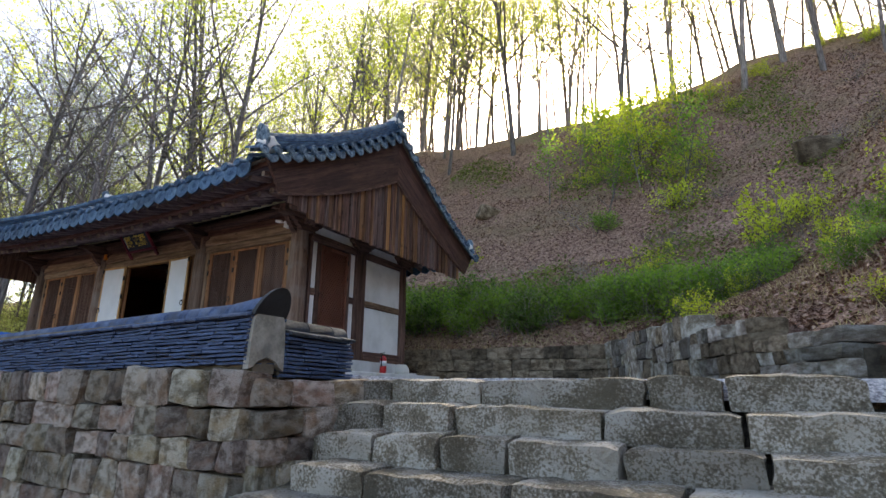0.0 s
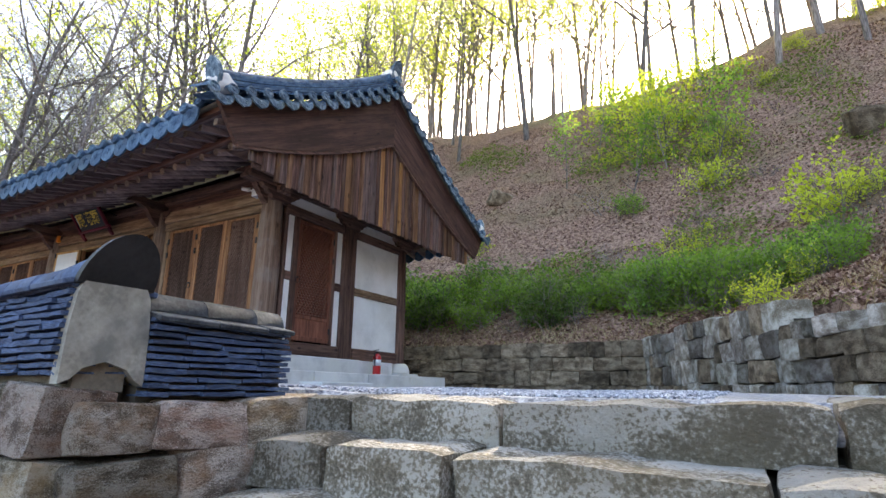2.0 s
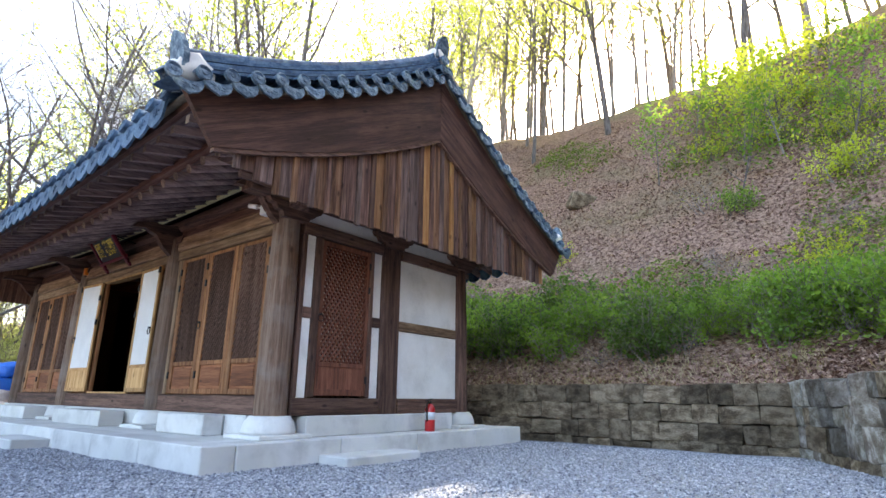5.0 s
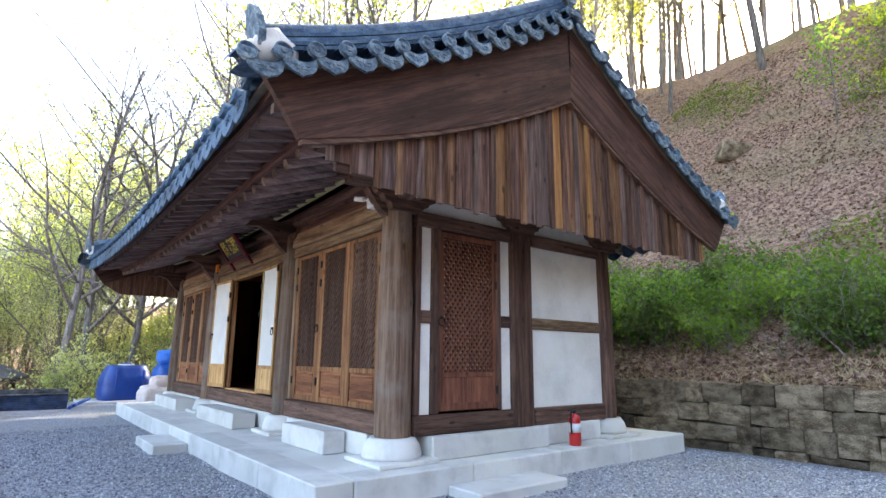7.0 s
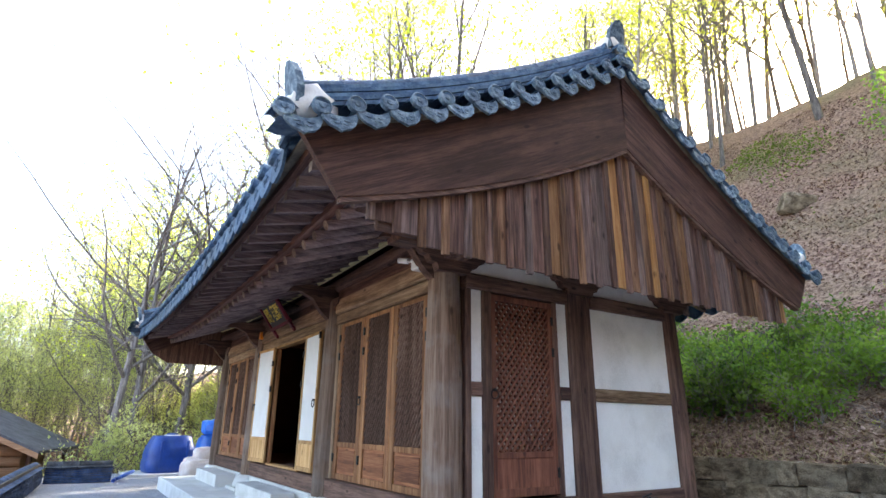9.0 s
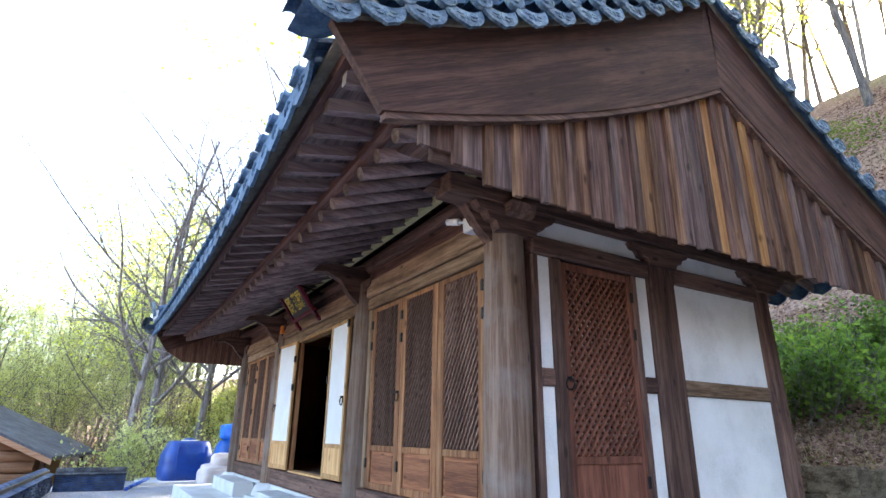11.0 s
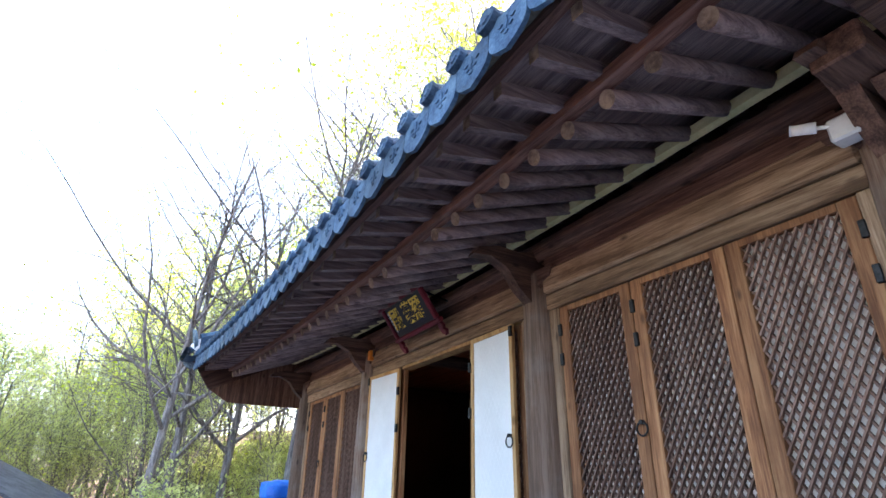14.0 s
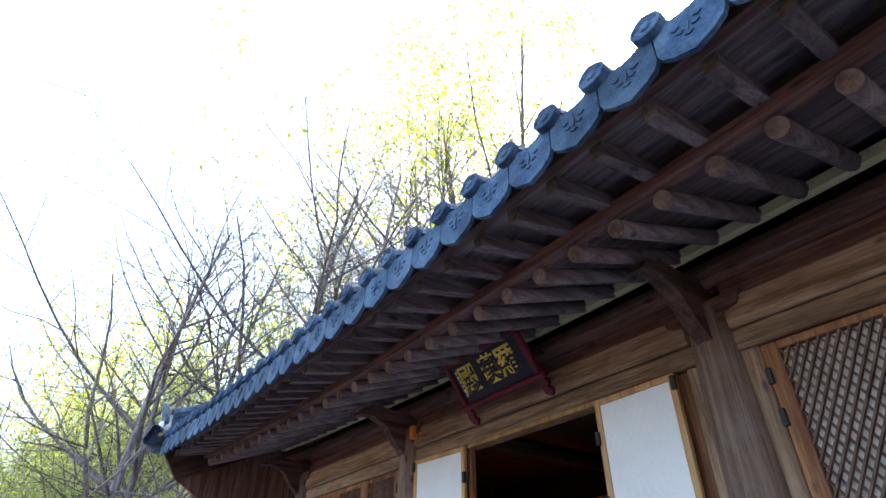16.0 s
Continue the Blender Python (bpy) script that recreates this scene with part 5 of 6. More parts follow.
def leaves(places, rnd, per, reach, size):
    """Small folded leaves scattered round places."""
    verts, faces = [], []
    for p in places:
        for _ in range(per):
            c = p + Vector((rnd.gauss(0, reach), rnd.gauss(0, reach), rnd.gauss(0, reach)))
            s = size * rnd.uniform(0.6, 1.3)
            q = Euler((rnd.uniform(-1.2, 1.2), rnd.uniform(-1.2, 1.2), rnd.uniform(0, 6.3))).to_matrix()
            k = len(verts)
            verts += [c + q @ Vector(v) * s for v in ((-0.5, 0, 0), (0, -0.32, 0.05), (0.5, 0, 0), (0, 0.32, 0.05))]
            faces.append((k, k + 1, k + 2, k + 3))
    me = bpy.data.meshes.new("leaves")
    me.from_pydata([tuple(v) for v in verts], [], faces)
    return me


def tree(seed, height, r, leaf_mat, share, per, size, label, lean=0.06, max_level=3, reach=0.16, wide=1.0, up=0.16):
    rnd = random.Random(seed)
    bm, tips = bmesh.new(), []
    limb(bm, Vector((0, 0, -0.3)), Vector((rnd.uniform(-lean, lean), rnd.uniform(-lean, lean), 1)).normalized(), height, r, rnd, 0, tips, max_level, up, wide)
    ob = thing("tree", 0, 0, 0, label, "tree", "hillside trees")
    part("trunk", bm, bark, ob)
    if share:
        me = leaves([t for t in tips if rnd.random() < share], rnd, per, reach, size)
        me.materials.append(leaf_mat)
        part("crown", me, None, ob)
    return ob


SPRING, BARE = "slender tree with dark trunk and fresh yellow-green leaves", "nearly bare grey tree with fine upswept branches"
kinds = [tree(101, 16, 0.13, leaf_spring, 0.85, 3, 0.16, SPRING, up=0.05, wide=1.3), tree(102, 18, 0.16, leaf_spring, 0.7, 3, 0.16, SPRING, up=0.06, wide=1.2), tree(103, 15, 0.13, leaf_spring, 0.9, 3, 0.16, SPRING, up=0.05, wide=1.35),
         tree(104, 16, 0.14, leaf_spring, 0.3, 3, 0.12, BARE), tree(105, 14, 0.17, leaf_spring, 0.02, 1, 0.10, BARE, lean=0.02, wide=1.9, up=0.045), tree(106, 9, 0.08, leaf_pale, 0.9, 4, 0.095, "young tree thick with yellow-green leaves", reach=0.22)]
cherry = tree(107, 7.5, 0.12, blossom, 0.8, 3, 0.09, "cherry tree in white blossom among bare trees", reach=0.12)
rnd = random.Random(21)
spots = []


def plant(ob, x, y, s, first=[]):
    if -31.5 < x < -21 and -5 < y < 5.5:           # clear ground round the hut
        return
    m = pose(x, y, ground_z(x, y) - 0.05, 0, 0, rnd.uniform(0, 360)) @ Matrix.Diagonal((s, s, s, 1))
    if ob.name not in first:
        first.append(ob.name)
        ob.matrix_basis = m
    else:
        c = copy_thing(ob, pose(0, 0, 0))
        c.matrix_basis = m


def scatter(count, region, chooser, gap, smin=0.8, smax=1.25):
    done = tries = 0
    while done < count and tries < count * 40:
        tries += 1
        x, y = region()
        if all((x - a) ** 2 + (y - b) ** 2 > gap * gap for a, b in spots):
            spots.append((x, y))
            plant(chooser(), x, y, rnd.uniform(smin, smax))
            done += 1


# the crest and the upper slope
scatter(104, lambda: (rnd.uniform(-42, 22), rnd.uniform(31, 46)), lambda: kinds[rnd.choice((0, 0, 1, 1, 2, 2, 0, 3))], 1.5)
scatter(9, lambda: (rnd.uniform(-42, -18), rnd.uniform(17, 31)), lambda: kinds[rnd.choice((0, 1, 2, 3))], 2.2)
scatter(16, lambda: (rnd.uniform(-6, 16), rnd.uniform(30, 35)), lambda: kinds[rnd.choice((0, 1, 3))], 2.5)
scatter(4, lambda: (rnd.uniform(-44, -20), rnd.uniform(13, 26)), lambda: kinds[rnd.choice((0, 1, 2, 3, 4))], 1.8, 1.1, 1.45)
# the wood beyond the far end of the yard
scatter(46, lambda: (rnd.uniform(-62, -30), rnd.uniform(3, 30)), lambda: kinds[rnd.choice((0, 2, 2, 3, 4, 5))], 1.8, 0.7, 0.95)
scatter(34, lambda: (rnd.uniform(-62, -30), rnd.uniform(-22, 4)), lambda: kinds[rnd.choice((0, 2, 2, 3, 4, 5))], 1.8, 0.4, 0.6)
for x, y, s in ((-24.6, 5.6, 1.0), (-25.2, 6.35, 0.95), (-24.6, 9.4, 1.28), (-23.2, 11.3, 1.2), (-31.0, 4.6, 0.95), (-24.5, 17.0, 1.3), (-27.5, 8.0, 1.1)):
    plant(kinds[4], x, y, s)
    spots.append((x, y))
scatter(60, lambda: (rnd.uniform(-46, -24.5), rnd.uniform(-6, 16)), lambda: kinds[5], 1.5, 0.6, 1.1)
for x, y, s in ((-25.5, 11.6, 1.5), (-28.0, 13.6, 1.55)):
    plant(cherry, x, y, s)
for x, y, s in ((-22.0, 16.6, 1.25), (-23.5, 14.6, 1.0)):
    plant(kinds[1], x, y, s)


scatter(36, lambda: (rnd.uniform(-46, -31.6), rnd.uniform(-8, 9)), lambda: kinds[5], 1.3, 0.7, 1.1)


# ---- shrubs ----
def shrub(seed, w, h, leaf_mat, count, size, label, stems=13, flat=1.0):
    """Many thin arching stems from one foot, with small leaves in uneven sprays along the outer shoots."""
    rnd = random.Random(seed)
    bm, tips = bmesh.new(), []
    for k in range(stems):
        a = 2.4 * k + rnd.uniform(-0.4, 0.4)
        out = rnd.uniform(0.15, 1.0)
        base = Vector((rnd.uniform(-0.25, 0.25) * w, rnd.uniform(-0.25, 0.25) * w, -0.15))
        limb(bm, base, Vector((math.cos(a) * out, math.sin(a) * out, 1)).normalized(), h * rnd.uniform(0.55, 1.05), 0.013, rnd, 1, tips, 2 + (k % 3 == 0), 0.02, 1.5)
    rnd.shuffle(tips)
    ob = thing("shrub", 0, 0, 0, label, "shrub", "slope shrubs")
    part("woody_base", bm, bark, ob)
    me = leaves(tips[:count], rnd, 4, 0.075, size)
    me.materials.append(leaf_mat)
    part("foliage", me, None, ob)
    return ob


pales = [shrub(221 + k, 1.6, 1.8, leaf_pale, 300, 0.095, "pale green thicket shrub coming into leaf") for k in range(2)]
greens = [shrub(201 + k, 1.8, 1.5, (leaf_green, leaf_deep, leaf_green)[k], 330, 0.105, "fresh green leafy shrub at the foot of the slope") for k in range(3)]
yellows = [shrub(211 + k, 1.6, 1.6, leaf_yellow, 260, 0.105, "yellow-green shrub just coming into leaf on the slope") for k in range(2)]
saplings = [tree(231 + k, 4.2, 0.045, (leaf_green, leaf_yellow)[k], 0.7, 2, 0.17, "slender understorey sapling in fresh green leaf on the slope", lean=0.2, max_level=2, reach=0.17, wide=1.4, up=0.0) for k in range(2)]
bares = [shrub(241 + k, 0.8, 1.3, leaf_yellow, 14, 0.05, "leafless brown brushwood on the leafy slope", stems=6) for k in range(2)]
for k in range(80):
    x = rnd.uniform(-13.5, 1.0)
    plant(rnd.choice(greens), x, 14.5 + rnd.uniform(0, 2.5), rnd.uniform(0.55, 1.0))
for k in range(17):
    plant(rnd.choice(saplings), rnd.gauss(-5.5, 2.4), 26.5 + rnd.gauss(0, 1.8), rnd.uniform(0.6, 1.05))
for k in range(12):
    plant(rnd.choice(yellows + greens[:1]), rnd.gauss(-5, 3.2), 26 + rnd.gauss(0, 2.4), rnd.uniform(0.6, 1.1))
for k in range(18):
    plant(rnd.choice(yellows), rnd.uniform(-9, 14), rnd.uniform(31, 34.5), rnd.uniform(0.5, 1.0))
for x, y, s in ((1.2, 19.0, 1.3), (1.8, 19.6, 1.0), (-2.6, 18.2, 0.8), (4.6, 16.0, 0.8), (5.5, 14.2, 0.9), (3.4, 13.2, 0.7), (2.2, 15.2, 0.6), (6.2, 17.5, 0.8)):
    plant(rnd.choice(yellows), x, y, s)
for k in range(12):
    plant(rnd.choice(yellows + greens[:1]), rnd.uniform(-1.5, 5), rnd.uniform(11.5, 15), rnd.uniform(0.35, 0.6))
for k in range(44):
    plant(rnd.choice(bares), rnd.uniform(-12, 9), rnd.uniform(14, 31), rnd.uniform(0.5, 1.1))
for k in range(125):
    plant(rnd.choice(pales), -22.5 - 22 * rnd.random() ** 1.4, rnd.uniform(5.8, 17) - (6 if k % 3 == 0 else 0), rnd.uniform(0.7, 1.4))
for x, y, s in ((1.5, 5.6, 0.32), (1.9, 6.4, 0.36), (2.4, 5.2, 0.4), (2.2, 7.4, 0.35), (1.4, 7.0, 0.25), (2.9, 6.2, 0.45), (1.8, 4.8, 0.3)):
    plant(rnd.choice(yellows), x, y, s)
plant(greens[0], 1.25, 8.6, 0.4)
plant(greens[1], 1.7, 8.9, 0.35)

# ---- things about the hall ----
b = box(-9.50, -8.33, 7.16, 7.43, PT, 0.40, 0.012)
tagged(part("step_block", b, granite), "pale granite block step before the lattice doors", "step block", "door steps")
for x0, x1 in ((-13.06, -11.11), (-16.55, -14.62)):
    tagged(part("step_block", box(x0, x1, 7.05, 7.40, PT, 0.38, 0.012), granite), "pale granite block step on the platform edge", "step block", "door steps")
tagged(part("front_step", box(-12.26, -11.03, 6.0, 6.445, G - 0.05, 0.02, 0.012), granite), "pale granite step in front of the platform", "step block")
tagged(part("side_step", box(-6.995, -6.52, 7.86, 9.1, G - 0.06, -0.01, 0.014), granite), "long pale granite step at the gable side", "step block")

# fire extinguisher
ext = thing("fire_extinguisher", -7.18, 10.06, PT, "small red fire extinguisher standing on the platform", "extinguisher")
at = Matrix.Translation((-7.18, 10.06, PT + 0.001))
part("cylinder", lathe([(0.068, 0), (0.075, 0.015), (0.075, 0.30), (0.066, 0.345), (0.035, 0.372), (0.026, 0.385)], 24), red_paint, ext, "red enamelled cylinder", at=at)
part("label_band", lathe([(0.0762, 0.16), (0.0762, 0.27)], 24), label_white, ext, "pale blue-white label band", at=at)
part("valve", tube((0, 0, 0.385), (0, 0, 0.43), 0.022, 0.018), iron, ext, at=at)
b = box(-0.014, 0.014, -0.02, 0.13, 0.435, 0.448, 0.004)
part("handle", b, iron, ext, "black carrying handle", at=at @ pose(0, 0, 0, 12, 0, 0))
part("lever", box(-0.012, 0.012, -0.01, 0.12, 0.412, 0.42, 0.003), iron, ext, at=at)
hose = bmesh.new()
pts = [Vector((0, -0.02, 0.42)), Vector((0.01, -0.07, 0.41)), Vector((0.02, -0.098, 0.36)), Vector((0.02, -0.095, 0.25)), Vector((0.02, -0.088, 0.14))]
for a, c in zip(pts, pts[1:]):
    tube(a, c, 0.011, seg=8, bm=hose, caps=True)
part("hose", hose, iron, ext, "black rubber hose", at=at)

# signboard over the door, leaning out
sign_at = Matrix.Translation((-12.30, 7.17, 3.10)) @ pose(0, 0, 0, 36, 0, -2) @ Matrix.Scale(1.02, 4)
sign = thing("signboard", 0, 0, 0, "black lacquered name board with gold brushed letters and maroon frame", "signboard")
sign.matrix_basis = sign_at
part("board", box(-0.47, 0.47, 0.0, 0.03, -0.19, 0.19, 0.004), black_lacquer, sign, at=sign_at)
for n_, a in (("top_rail", (-0.63, 0.63, -0.035, 0.035, 0.19, 0.245)), ("bottom_rail", (-0.56, 0.56, -0.035, 0.035, -0.245, -0.19)), ("side_rail", (-0.525, -0.47, -0.03, 0.03, -0.19, 0.19)), ("side_rail", (0.47, 0.525, -0.03, 0.03, -0.19, 0.19))):
    part(n_, box(*a, 0.012), maroon, sign, "maroon painted frame rail", at=sign_at)
for sx in (-0.5, 0.5):
    scroll = [(sx - 0.03, -0.245), (sx + 0.03, -0.245), (sx + 0.05, -0.29), (sx + 0.02, -0.32), (sx + 0.055, -0.35), (sx + 0.02, -0.40), (sx - 0.03, -0.37), (sx - 0.045, -0.31)]
    part("scroll_foot", prism(scroll, "y", -0.02, 0.02), maroon, sign, at=sign_at)
for sx, ch in ((-0.27, "\u6bbf"), (0.0, "\u6f22"), (0.27, "\u7f85")):
    cu = bpy.data.curves.new("letter", "FONT")
    cu.body, cu.size, cu.align_x, cu.align_y, cu.extrude, cu.offset = ch, 0.285, "CENTER", "CENTER", 0.002, 0.004
    tmp = new("letter", cu)
    dg = bpy.context.evaluated_depsgraph_get()
    me = bpy.data.meshes.new_from_object(tmp.evaluated_get(dg))
    bpy.data.objects.remove(tmp)
    me.materials.clear()
    me.materials.append(gold)
    part("letter", me, None, sign, "gold brushed letter", at=sign_at @ pose(sx, -0.004, 0, 90, 0, 4 if sx else -4))
for k in range(6):
    part("small_mark", box(-0.435, -0.415, -0.003, 0.001, 0.10 - 0.045 * k, 0.13 - 0.045 * k, 0), label_white, sign, at=sign_at)
for sx in (-0.4, 0.4):
    part("iron_stay", tube(sign_at @ Vector((sx, 0.03, 0.2)), (-12.30 + sx, 7.5, 3.2), 0.01, seg=6), iron, sign)

# lamp and box under the eave at the corner pillar
lamp = thing("flood_lamp", -7.74, 7.36, 2.97, "small white lamp and junction box on the corner bracket", "lamp")
part("junction_box", box(-7.745, -7.60, 7.26, 7.38, 2.85, 2.985, 0.012), white_metal, lamp, "white junction box")
part("lamp_head", tube((-7.78, 7.25, 2.965), (-7.88, 7.20, 2.985), 0.032, 0.028), white_metal, lamp)
part("lens", tube((-7.88, 7.20, 2.985), (-7.888, 7.196, 2.987), 0.030), label_white, lamp)
part("stay", tube((-7.70, 7.28, 2.94), (-7.80, 7.24, 2.965), 0.011, seg=6), white_metal, lamp)
ob = part("orange_box", box(-13.98, -13.90, 7.40, 7.48, 2.89, 3.03, 0.008), material("orange_plastic", [(0.55, 0.16, 0.02), (0.65, 0.22, 0.03)], rough=0.5, bump=0), None)
tagged(ob, "small orange box fixed beside the bracket arm", "box")

# rows of small amber lamps inside
rack = thing("lamp_rack", -14.7, 10.7, 1.6, "tiered rack of small glowing amber votive lamps", "lamp rack")
part("rack_frame", box(-15.9, -13.5, 10.62, 10.9, 0.64, 1.78, 0.01), wood_dark_x, rack)
part("rack_back", box(-15.9, -13.5, 10.80, 10.9, 1.78, 2.70, 0.01), wood_dark_x, rack)
cup = finish("votive_lamp", lathe([(0.016, 0), (0.022, 0.02), (0.02, 0.05), (0.008, 0.062)], 6), glow)
for r in range(10):
    part("shelf", box(-15.9, -13.5, 10.64, 10.80, 1.82 + 0.083 * r, 1.835 + 0.083 * r, 0), wood_dark_x, rack)
    for k in range(30):
        part("votive_lamp", cup, None, rack, at=pose(-15.86 + 0.061 * k, 10.68, 1.836 + 0.083 * r))


# ---- yard end: tank, sacks, tarpaulin, pipe ----
tank = thing("water_tank", -20.2, 7.0, G, "large blue moulded plastic water tank on a concrete pad", "tank")
at = pose(-21.2, 7.12, G + 0.1, 0, 0, 8) @ Matrix.Diagonal((0.75, 0.62, 0.86, 1))
body = bmesh.new()
rings = []
for z, wy in ((0.0, 0.98), (0.10, 1.04), (0.35, 1.06), (0.42, 1.02), (0.50, 1.04), (0.72, 1.0), (0.80, 0.95), (0.98, 0.86), (1.08, 0.80), (1.13, 0.74)):
    ring = []
    for k in range(32):
        a = 2 * math.pi * k / 32
        c, s = math.cos(a), math.sin(a)
        f = (abs(c) ** 5 + abs(s) ** 5) ** (-1 / 5)
        rib = 1 - 0.02 * (k % 8 in (3, 4))
        ring.append(body.verts.new((0.62 * wy * f * c * rib, wy * f * s * rib, z)))
    rings.append(ring)
for p, q in zip(rings, rings[1:]):
    for k in range(32):
        body.faces.new((p[k], p[(k + 1) % 32], q[(k + 1) % 32], q[k])).smooth = True
body.faces.new(rings[0][::-1]), body.faces.new(rings[-1])
part("tank_body", body, blue_plastic, tank, at=at)
part("lid", lathe([(0.24, 1.13), (0.25, 1.16), (0.22, 1.20), (0.12, 1.215)], 20), blue_plastic, tank, at=at)
rim = bmesh.new()
for k in range(16):
    a, c = 2 * math.pi * k / 16, 2 * math.pi * (k + 1) / 16
    tube((0.32 * math.cos(a), 0.32 * math.sin(a), 1.14), (0.32 * math.cos(c), 0.32 * math.sin(c), 1.14), 0.022, seg=6, bm=rim, caps=False)
part("rim", rim, white_metal, tank, "pale rim round the lid", at=at)
for sx in (0.55, -0.55):
    part("moulded_rib", box(0.585, 0.64, sx - 0.06, sx + 0.06, 0.12, 0.98, 0.02), blue_plastic, tank, at=at)
tagged(part("concrete_pad", box(-22.2, -20.5, 6.0, 8.8, G - 0.1, G + 0.10, 0.015), granite), "rough concrete pad under the water tank", "pad")


def soft_lump(w, d, h, seed, folds=0.06):
    bm = bmesh.new()
    bmesh.ops.create_icosphere(bm, subdivisions=4, radius=1)
    for v in bm.verts:
        p = v.co.copy()
        q = Vector([math.copysign(abs(c) ** 0.6, c) for c in p])
        n1 = noise.noise(p * 1.6 + Vector((seed, 0, 0))) + 0.5 * noise.noise(p * 4 + Vector((0, seed, 0)))
        v.co = Vector((q.x * w / 2, q.y * d / 2, max(q.z, -0.8) * h / 2 + 0.4 * h)) * (1 + folds * n1 * 2)
        v.co.z = max(v.co.z, 0.0)
    return bm


for x, y, w, d, h, s in ((-19.5, 7.6, 0.7, 0.8, 0.62, 1), (-19.55, 7.75, 0.55, 0.55, 0.35, 2)):
    z = G if s == 1 else G + 0.50
    tagged(part("sack", soft_lump(w, d, h, s), white_bag, None, smooth=True, at=pose(x, y, z)), "pale pinkish plastic sack slumped by the platform", "sack", "sacks by the platform")
for k, (x, y, z, w, h) in enumerate(((-20.2, 8.2, G, 0.9, 0.75), (-20.2, 8.17, G + 0.66, 0.85, 0.55), (-20.18, 8.21, G + 1.12, 0.8, 0.45))):
    tagged(part("tarpaulin_sack", soft_lump(w, 1.0, h, 5 + k, 0.05), blue_tarp, None, smooth=True, at=pose(x, y, z)), "stacked bundle wrapped in bright blue tarpaulin", "bundle", "tarpaulin bundles")
pipe = bmesh.new()
pts = [Vector((-20.4, 6.2, G + 0.2)), Vector((-20.1, 5.9, G + 0.08)), Vector((-19.8, 5.75, G + 0.05)), Vector((-19.4, 5.7, G + 0.05))]
for a, c in zip(pts, pts[1:]):
    tube(a, c, 0.045, seg=8, bm=pipe)
tagged(part("pipe", pipe, blue_plastic), "blue plastic pipe lying on the gravel by the tank", "pipe")

# ---- timber hut below the yard ----
hut = thing("hut", -26.5, 1.6, ground_z(-27.5, 2.2), "small orange-brown log cabin with a grey felt roof", "hut")
hz = ground_z(-27.5, 2.2)
x0, x1, y0, y1, top = -28.4, -24.2, -1.6, 3.8, 0.62
ym, crest = (y0 + y1) / 2, 1.85
for k in range(14):
    dz = (top - hz) / 14
    z = hz + dz * (k + 0.5)
    part("log", tube((x1 - 0.06, y0, z), (x1 - 0.06, y1, z), dz * 0.55, seg=8), hut_wood, hut)
for k in range(8):
    dz = (crest - top) / 8
    z = top + dz * (k + 0.5)
    half = (y1 - ym) * (1 - (k + 0.6) / 8)
    part("log", tube((x1 - 0.06, ym - half, z), (x1 - 0.06, ym + half, z), dz * 0.55, seg=8), hut_wood, hut)
part("wall", box(x0, x1 - 0.1, y0 + 0.05, y1 - 0.5, hz - 0.2, top, 0), hut_wood, hut)
part("gable", prism([(y0 + 0.1, top), (ym, crest - 0.05), (y1 - 0.1, top)], "x", x0, x1 - 0.1), hut_wood, hut)
sl = (crest - top) / (y1 - ym)
rp = [(y0 - 0.5, top - 0.5 * sl), (ym, crest), (y1 + 0.5, top - 0.5 * sl), (y1 + 0.5, top - 0.5 * sl + 0.09), (ym, crest + 0.1), (y0 - 0.5, top - 0.5 * sl + 0.09)]
part("roof", prism(rp, "x", x0 - 0.3, x1 + 0.4), hut_roof, hut, "grey felt shingle roof")
for s_ in (-1, 1):
    a = [(ym, crest - 0.14), (ym + s_ * (y1 - ym + 0.5), top - 0.5 * sl - 0.13), (ym + s_ * (y1 - ym + 0.5), top - 0.5 * sl + 0.02), (ym, crest + 0.02)]
    part("rake_board", prism(a, "x", x1 + 0.36, x1 + 0.405), hut_wood, hut, "orange rake board")
part("porch_post", box(x0 + 0.2, x0 + 0.32, y1 + 0.1, y1 + 0.22, hz - 0.1, top - 0.05, 0.01), wood_dark_z, hut)
part("porch_post", box(x1 - 0.2, x1 - 0.08, y1 + 0.1, y1 + 0.22, hz - 0.1, top - 0.05, 0.01), wood_dark_z, hut)
for k in range(7):
    part("stacked_log", tube((x0 + 0.5 + 0.5 * k, y1 - 0.48, hz + 0.8 + 0.02 * k), (x0 + 0.5 + 0.5 * k, y1 + 0.05, hz + 0.8 + 0.02 * k), 0.16, seg=8), wood_door, hut)
hut.matrix_basis = pose(-26.7, 1.95, hz, 0, 0, -13)   # it stands askew to the yard

# ---- loose gravel, fallen leaves ----
rnd = random.Random(77)
def scatter_mesh(name, count, place, shape, size, mat, flat=False):
    verts, faces = [], []
    for _ in range(count):
        x, y, z = place()
        q = Euler((rnd.uniform(-0.7, 0.7), rnd.uniform(-0.7, 0.7), rnd.uniform(0, 6.3))).to_matrix()
        s = size * rnd.uniform(0.5, 1.4)
        k = len(verts)
        verts += [tuple(Vector((x, y, z)) + q @ (Vector(v) * s)) for v in shape[0]]
        faces += [tuple(i + k for i in f) for f in shape[1]]
    me = bpy.data.meshes.new(name)
    me.from_pydata(verts, [], faces)
    me.materials.append(mat)
    return new(name, me)


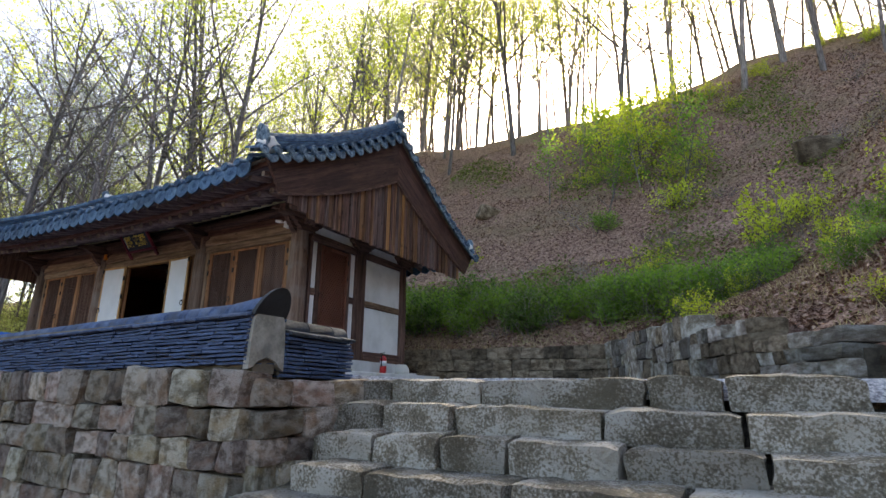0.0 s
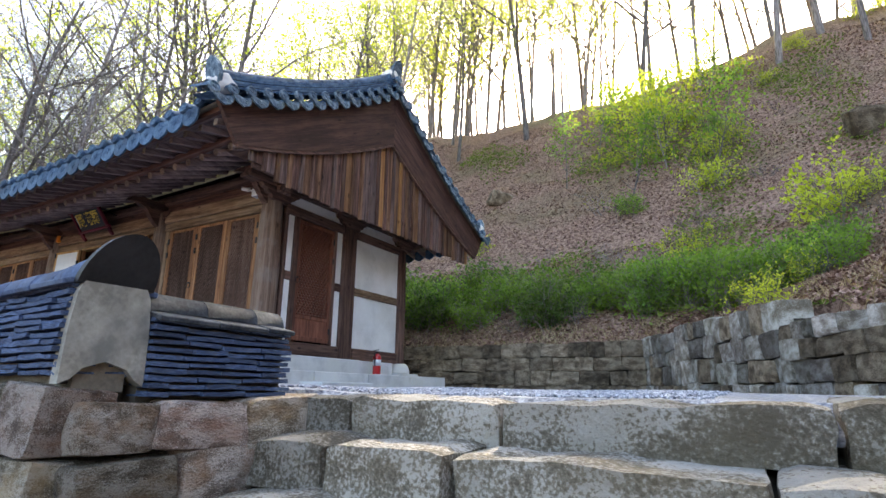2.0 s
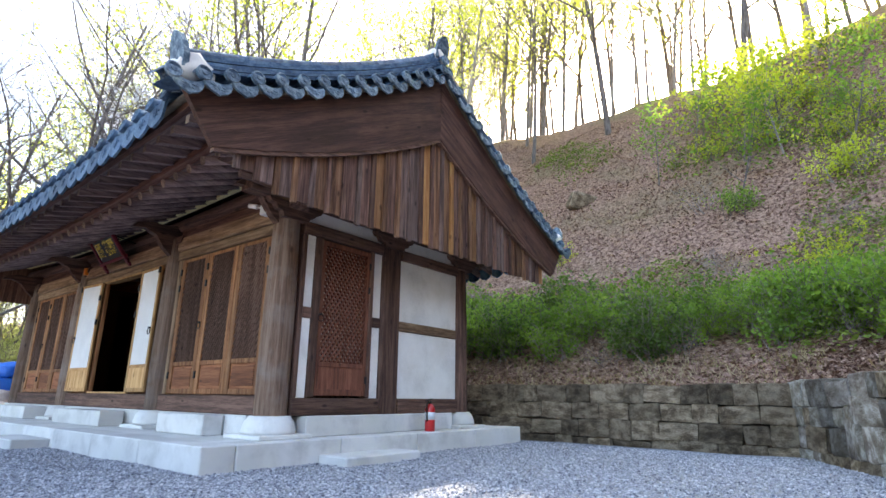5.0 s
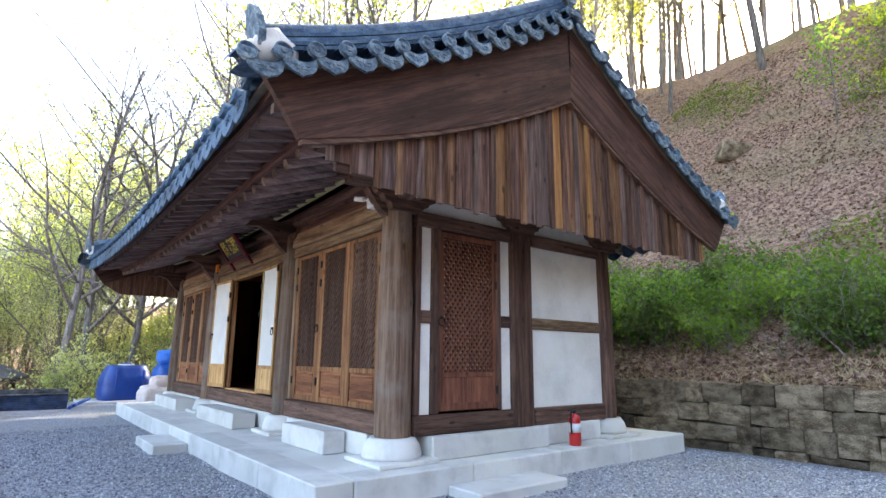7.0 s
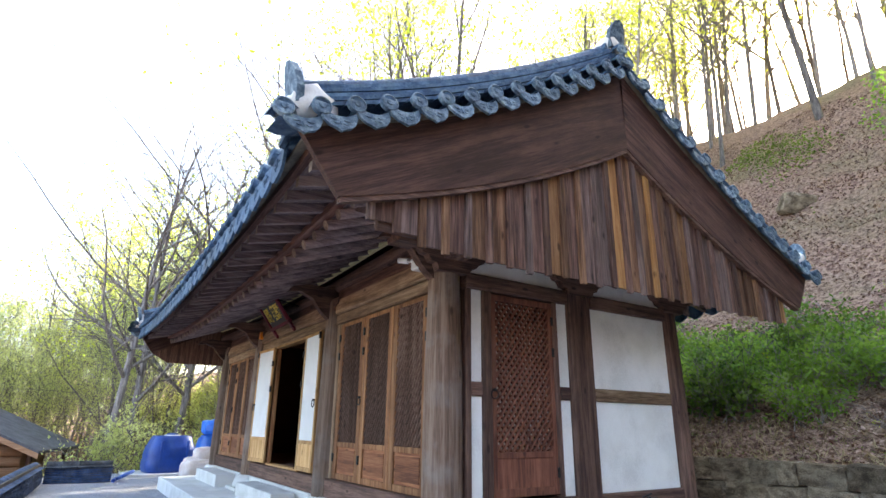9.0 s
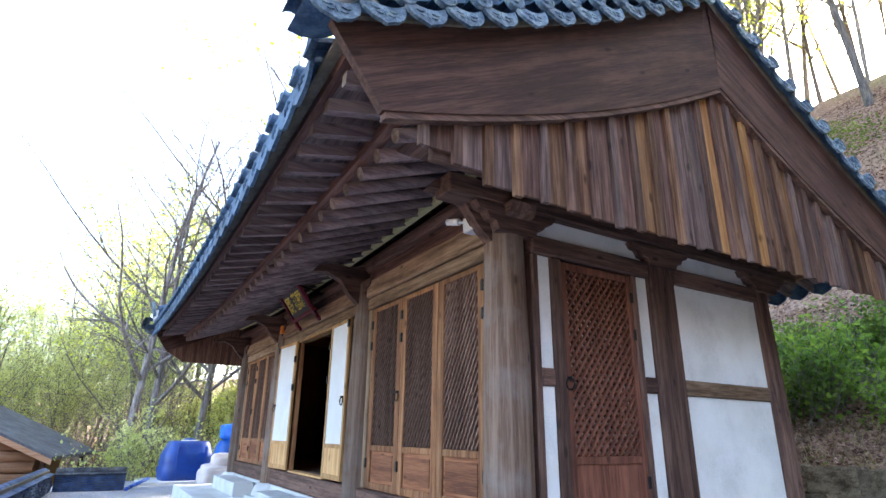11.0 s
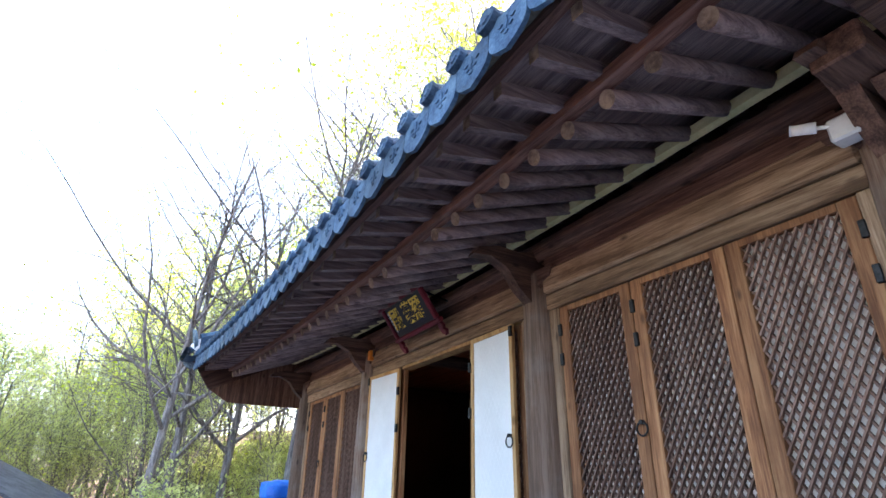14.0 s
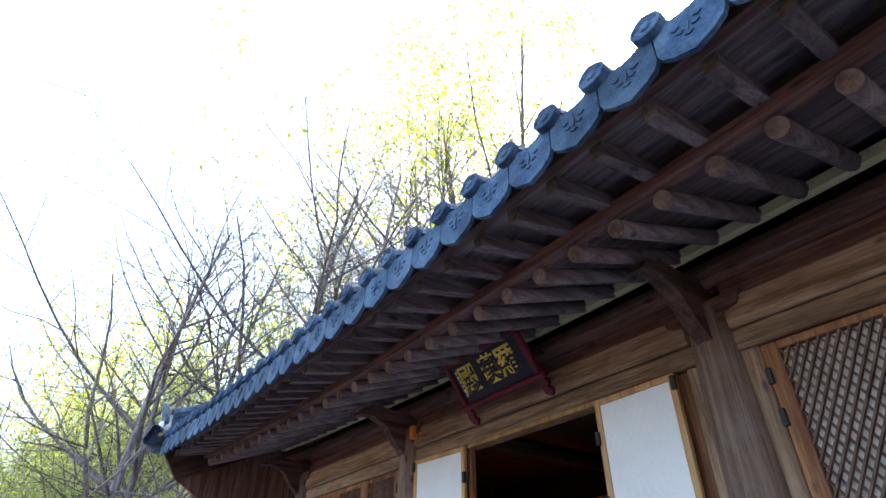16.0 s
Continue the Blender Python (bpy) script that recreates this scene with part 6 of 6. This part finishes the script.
OCTA = (((0.6, 0, 0), (0, 0.5, 0), (-0.55, 0.1, 0), (0, -0.5, 0.05), (0, 0.05, 0.4), (0.05, 0, -0.4)), ((0, 1, 4), (1, 2, 4), (2, 3, 4), (3, 0, 4), (1, 0, 5), (2, 1, 5), (3, 2, 5), (0, 3, 5)))
LEAF = (((-0.5, 0, 0.06), (-0.1, -0.28, 0), (0.5, 0, 0.1), (-0.1, 0.28, 0.02)), ((0, 1, 2), (0, 2, 3)))


def on_gravel():
    while True:
        x, y = (rnd.uniform(-15, -1.5), rnd.uniform(3.6, 7.2)) if rnd.random() < 0.6 else (rnd.uniform(-7, -1.2), rnd.uniform(4.9, 12.6))
        if y > (4.65 if x > -3.9 else wall_y(x) + 0.5) and not (-17.3 < x < -6.98 and 6.42 < y < 12.4) and hill_depth(x, y) < -0.15:
            return x, y, G + 0.02 + 0.02 * noise.noise((x * 0.9, y * 0.9, 0)) - 0.035 * smooth(7, 4.6, y) * smooth(-4, -3, x)


tagged(scatter_mesh("gravel_stones", 45000, on_gravel, OCTA, 0.028, pebble_mat), "loose angular blue-grey gravel stones", "gravel", kind="stuff")


def on_slope():
    while True:
        x, y = rnd.uniform(-20, 8), 12.9 + 20 * rnd.random() ** 1.5
        if rnd.random() < 0.35:
            x, y = rnd.uniform(-3, 6), rnd.uniform(4, 15)
        if hill_depth(x, y) > 0.15:
            return x, y, ground_z(x, y) + 0.03


tagged(scatter_mesh("fallen_leaves", 150000, on_slope, LEAF, 0.085, dry_leaf), "brown fallen oak leaves strewn over the slope", "leaves", kind="stuff")


# ---- dry grass along the foot walls ----
straw = material("straw_coloured_grass", [(0.22, 0.16, 0.08), (0.40, 0.31, 0.17), (0.55, 0.46, 0.28)], scale=1.2, fine=7, rough=0.9, bump=0, world_space=True, spread=0, through_light=0.3)
herb = material("low_green_weed", [(0.10, 0.16, 0.03), (0.19, 0.28, 0.05), (0.32, 0.40, 0.09)], scale=1.0, fine=7, rough=0.8, bump=0, world_space=True, spread=0, through_light=0.4)
BLADE = (((-0.04, 0, 0), (0.04, 0, 0), (0.10, 0.05, 0.6), (0.30, 0.15, 1.0)), ((0, 1, 2), (0, 2, 3)))


def by_the_wall():
    while True:
        if rnd.random() < 0.75:
            x, y = rnd.uniform(-3.2, 5), rnd.uniform(4.2, 13.4)
        else:
            x, y = rnd.uniform(-13, -2.5), rnd.uniform(13.0, 14.6)
        d = hill_depth(x, y)
        if 0.1 < d < 2.6 and noise.noise((x * 0.9, y * 0.9, 5)) > rnd.uniform(-0.35, 0.4):
            return x, y, ground_z(x, y) - 0.02


tagged(scatter_mesh("dry_grass", 7000, by_the_wall, BLADE, 0.15, straw), "tufts of dry straw-coloured grass above the foot wall", "grass", kind="stuff")
tagged(scatter_mesh("low_weeds", 12000, by_the_wall, LEAF, 0.085, herb), "low green weeds among the dry grass", "weeds", kind="stuff")


def up_the_slope():
    while True:
        x, y = rnd.uniform(-16, 9), rnd.uniform(14, 32)
        if hill_depth(x, y) > 1 and noise.noise((x * 0.28, y * 0.28, 11)) > 0.12 + rnd.uniform(-0.12, 0.25):
            return x, y, ground_z(x, y) + rnd.uniform(0.0, 0.35)


tagged(scatter_mesh("slope_weeds", 16000, up_the_slope, LEAF, 0.12, herb), "patches of low green weeds on the leafy slope", "weeds", kind="stuff")
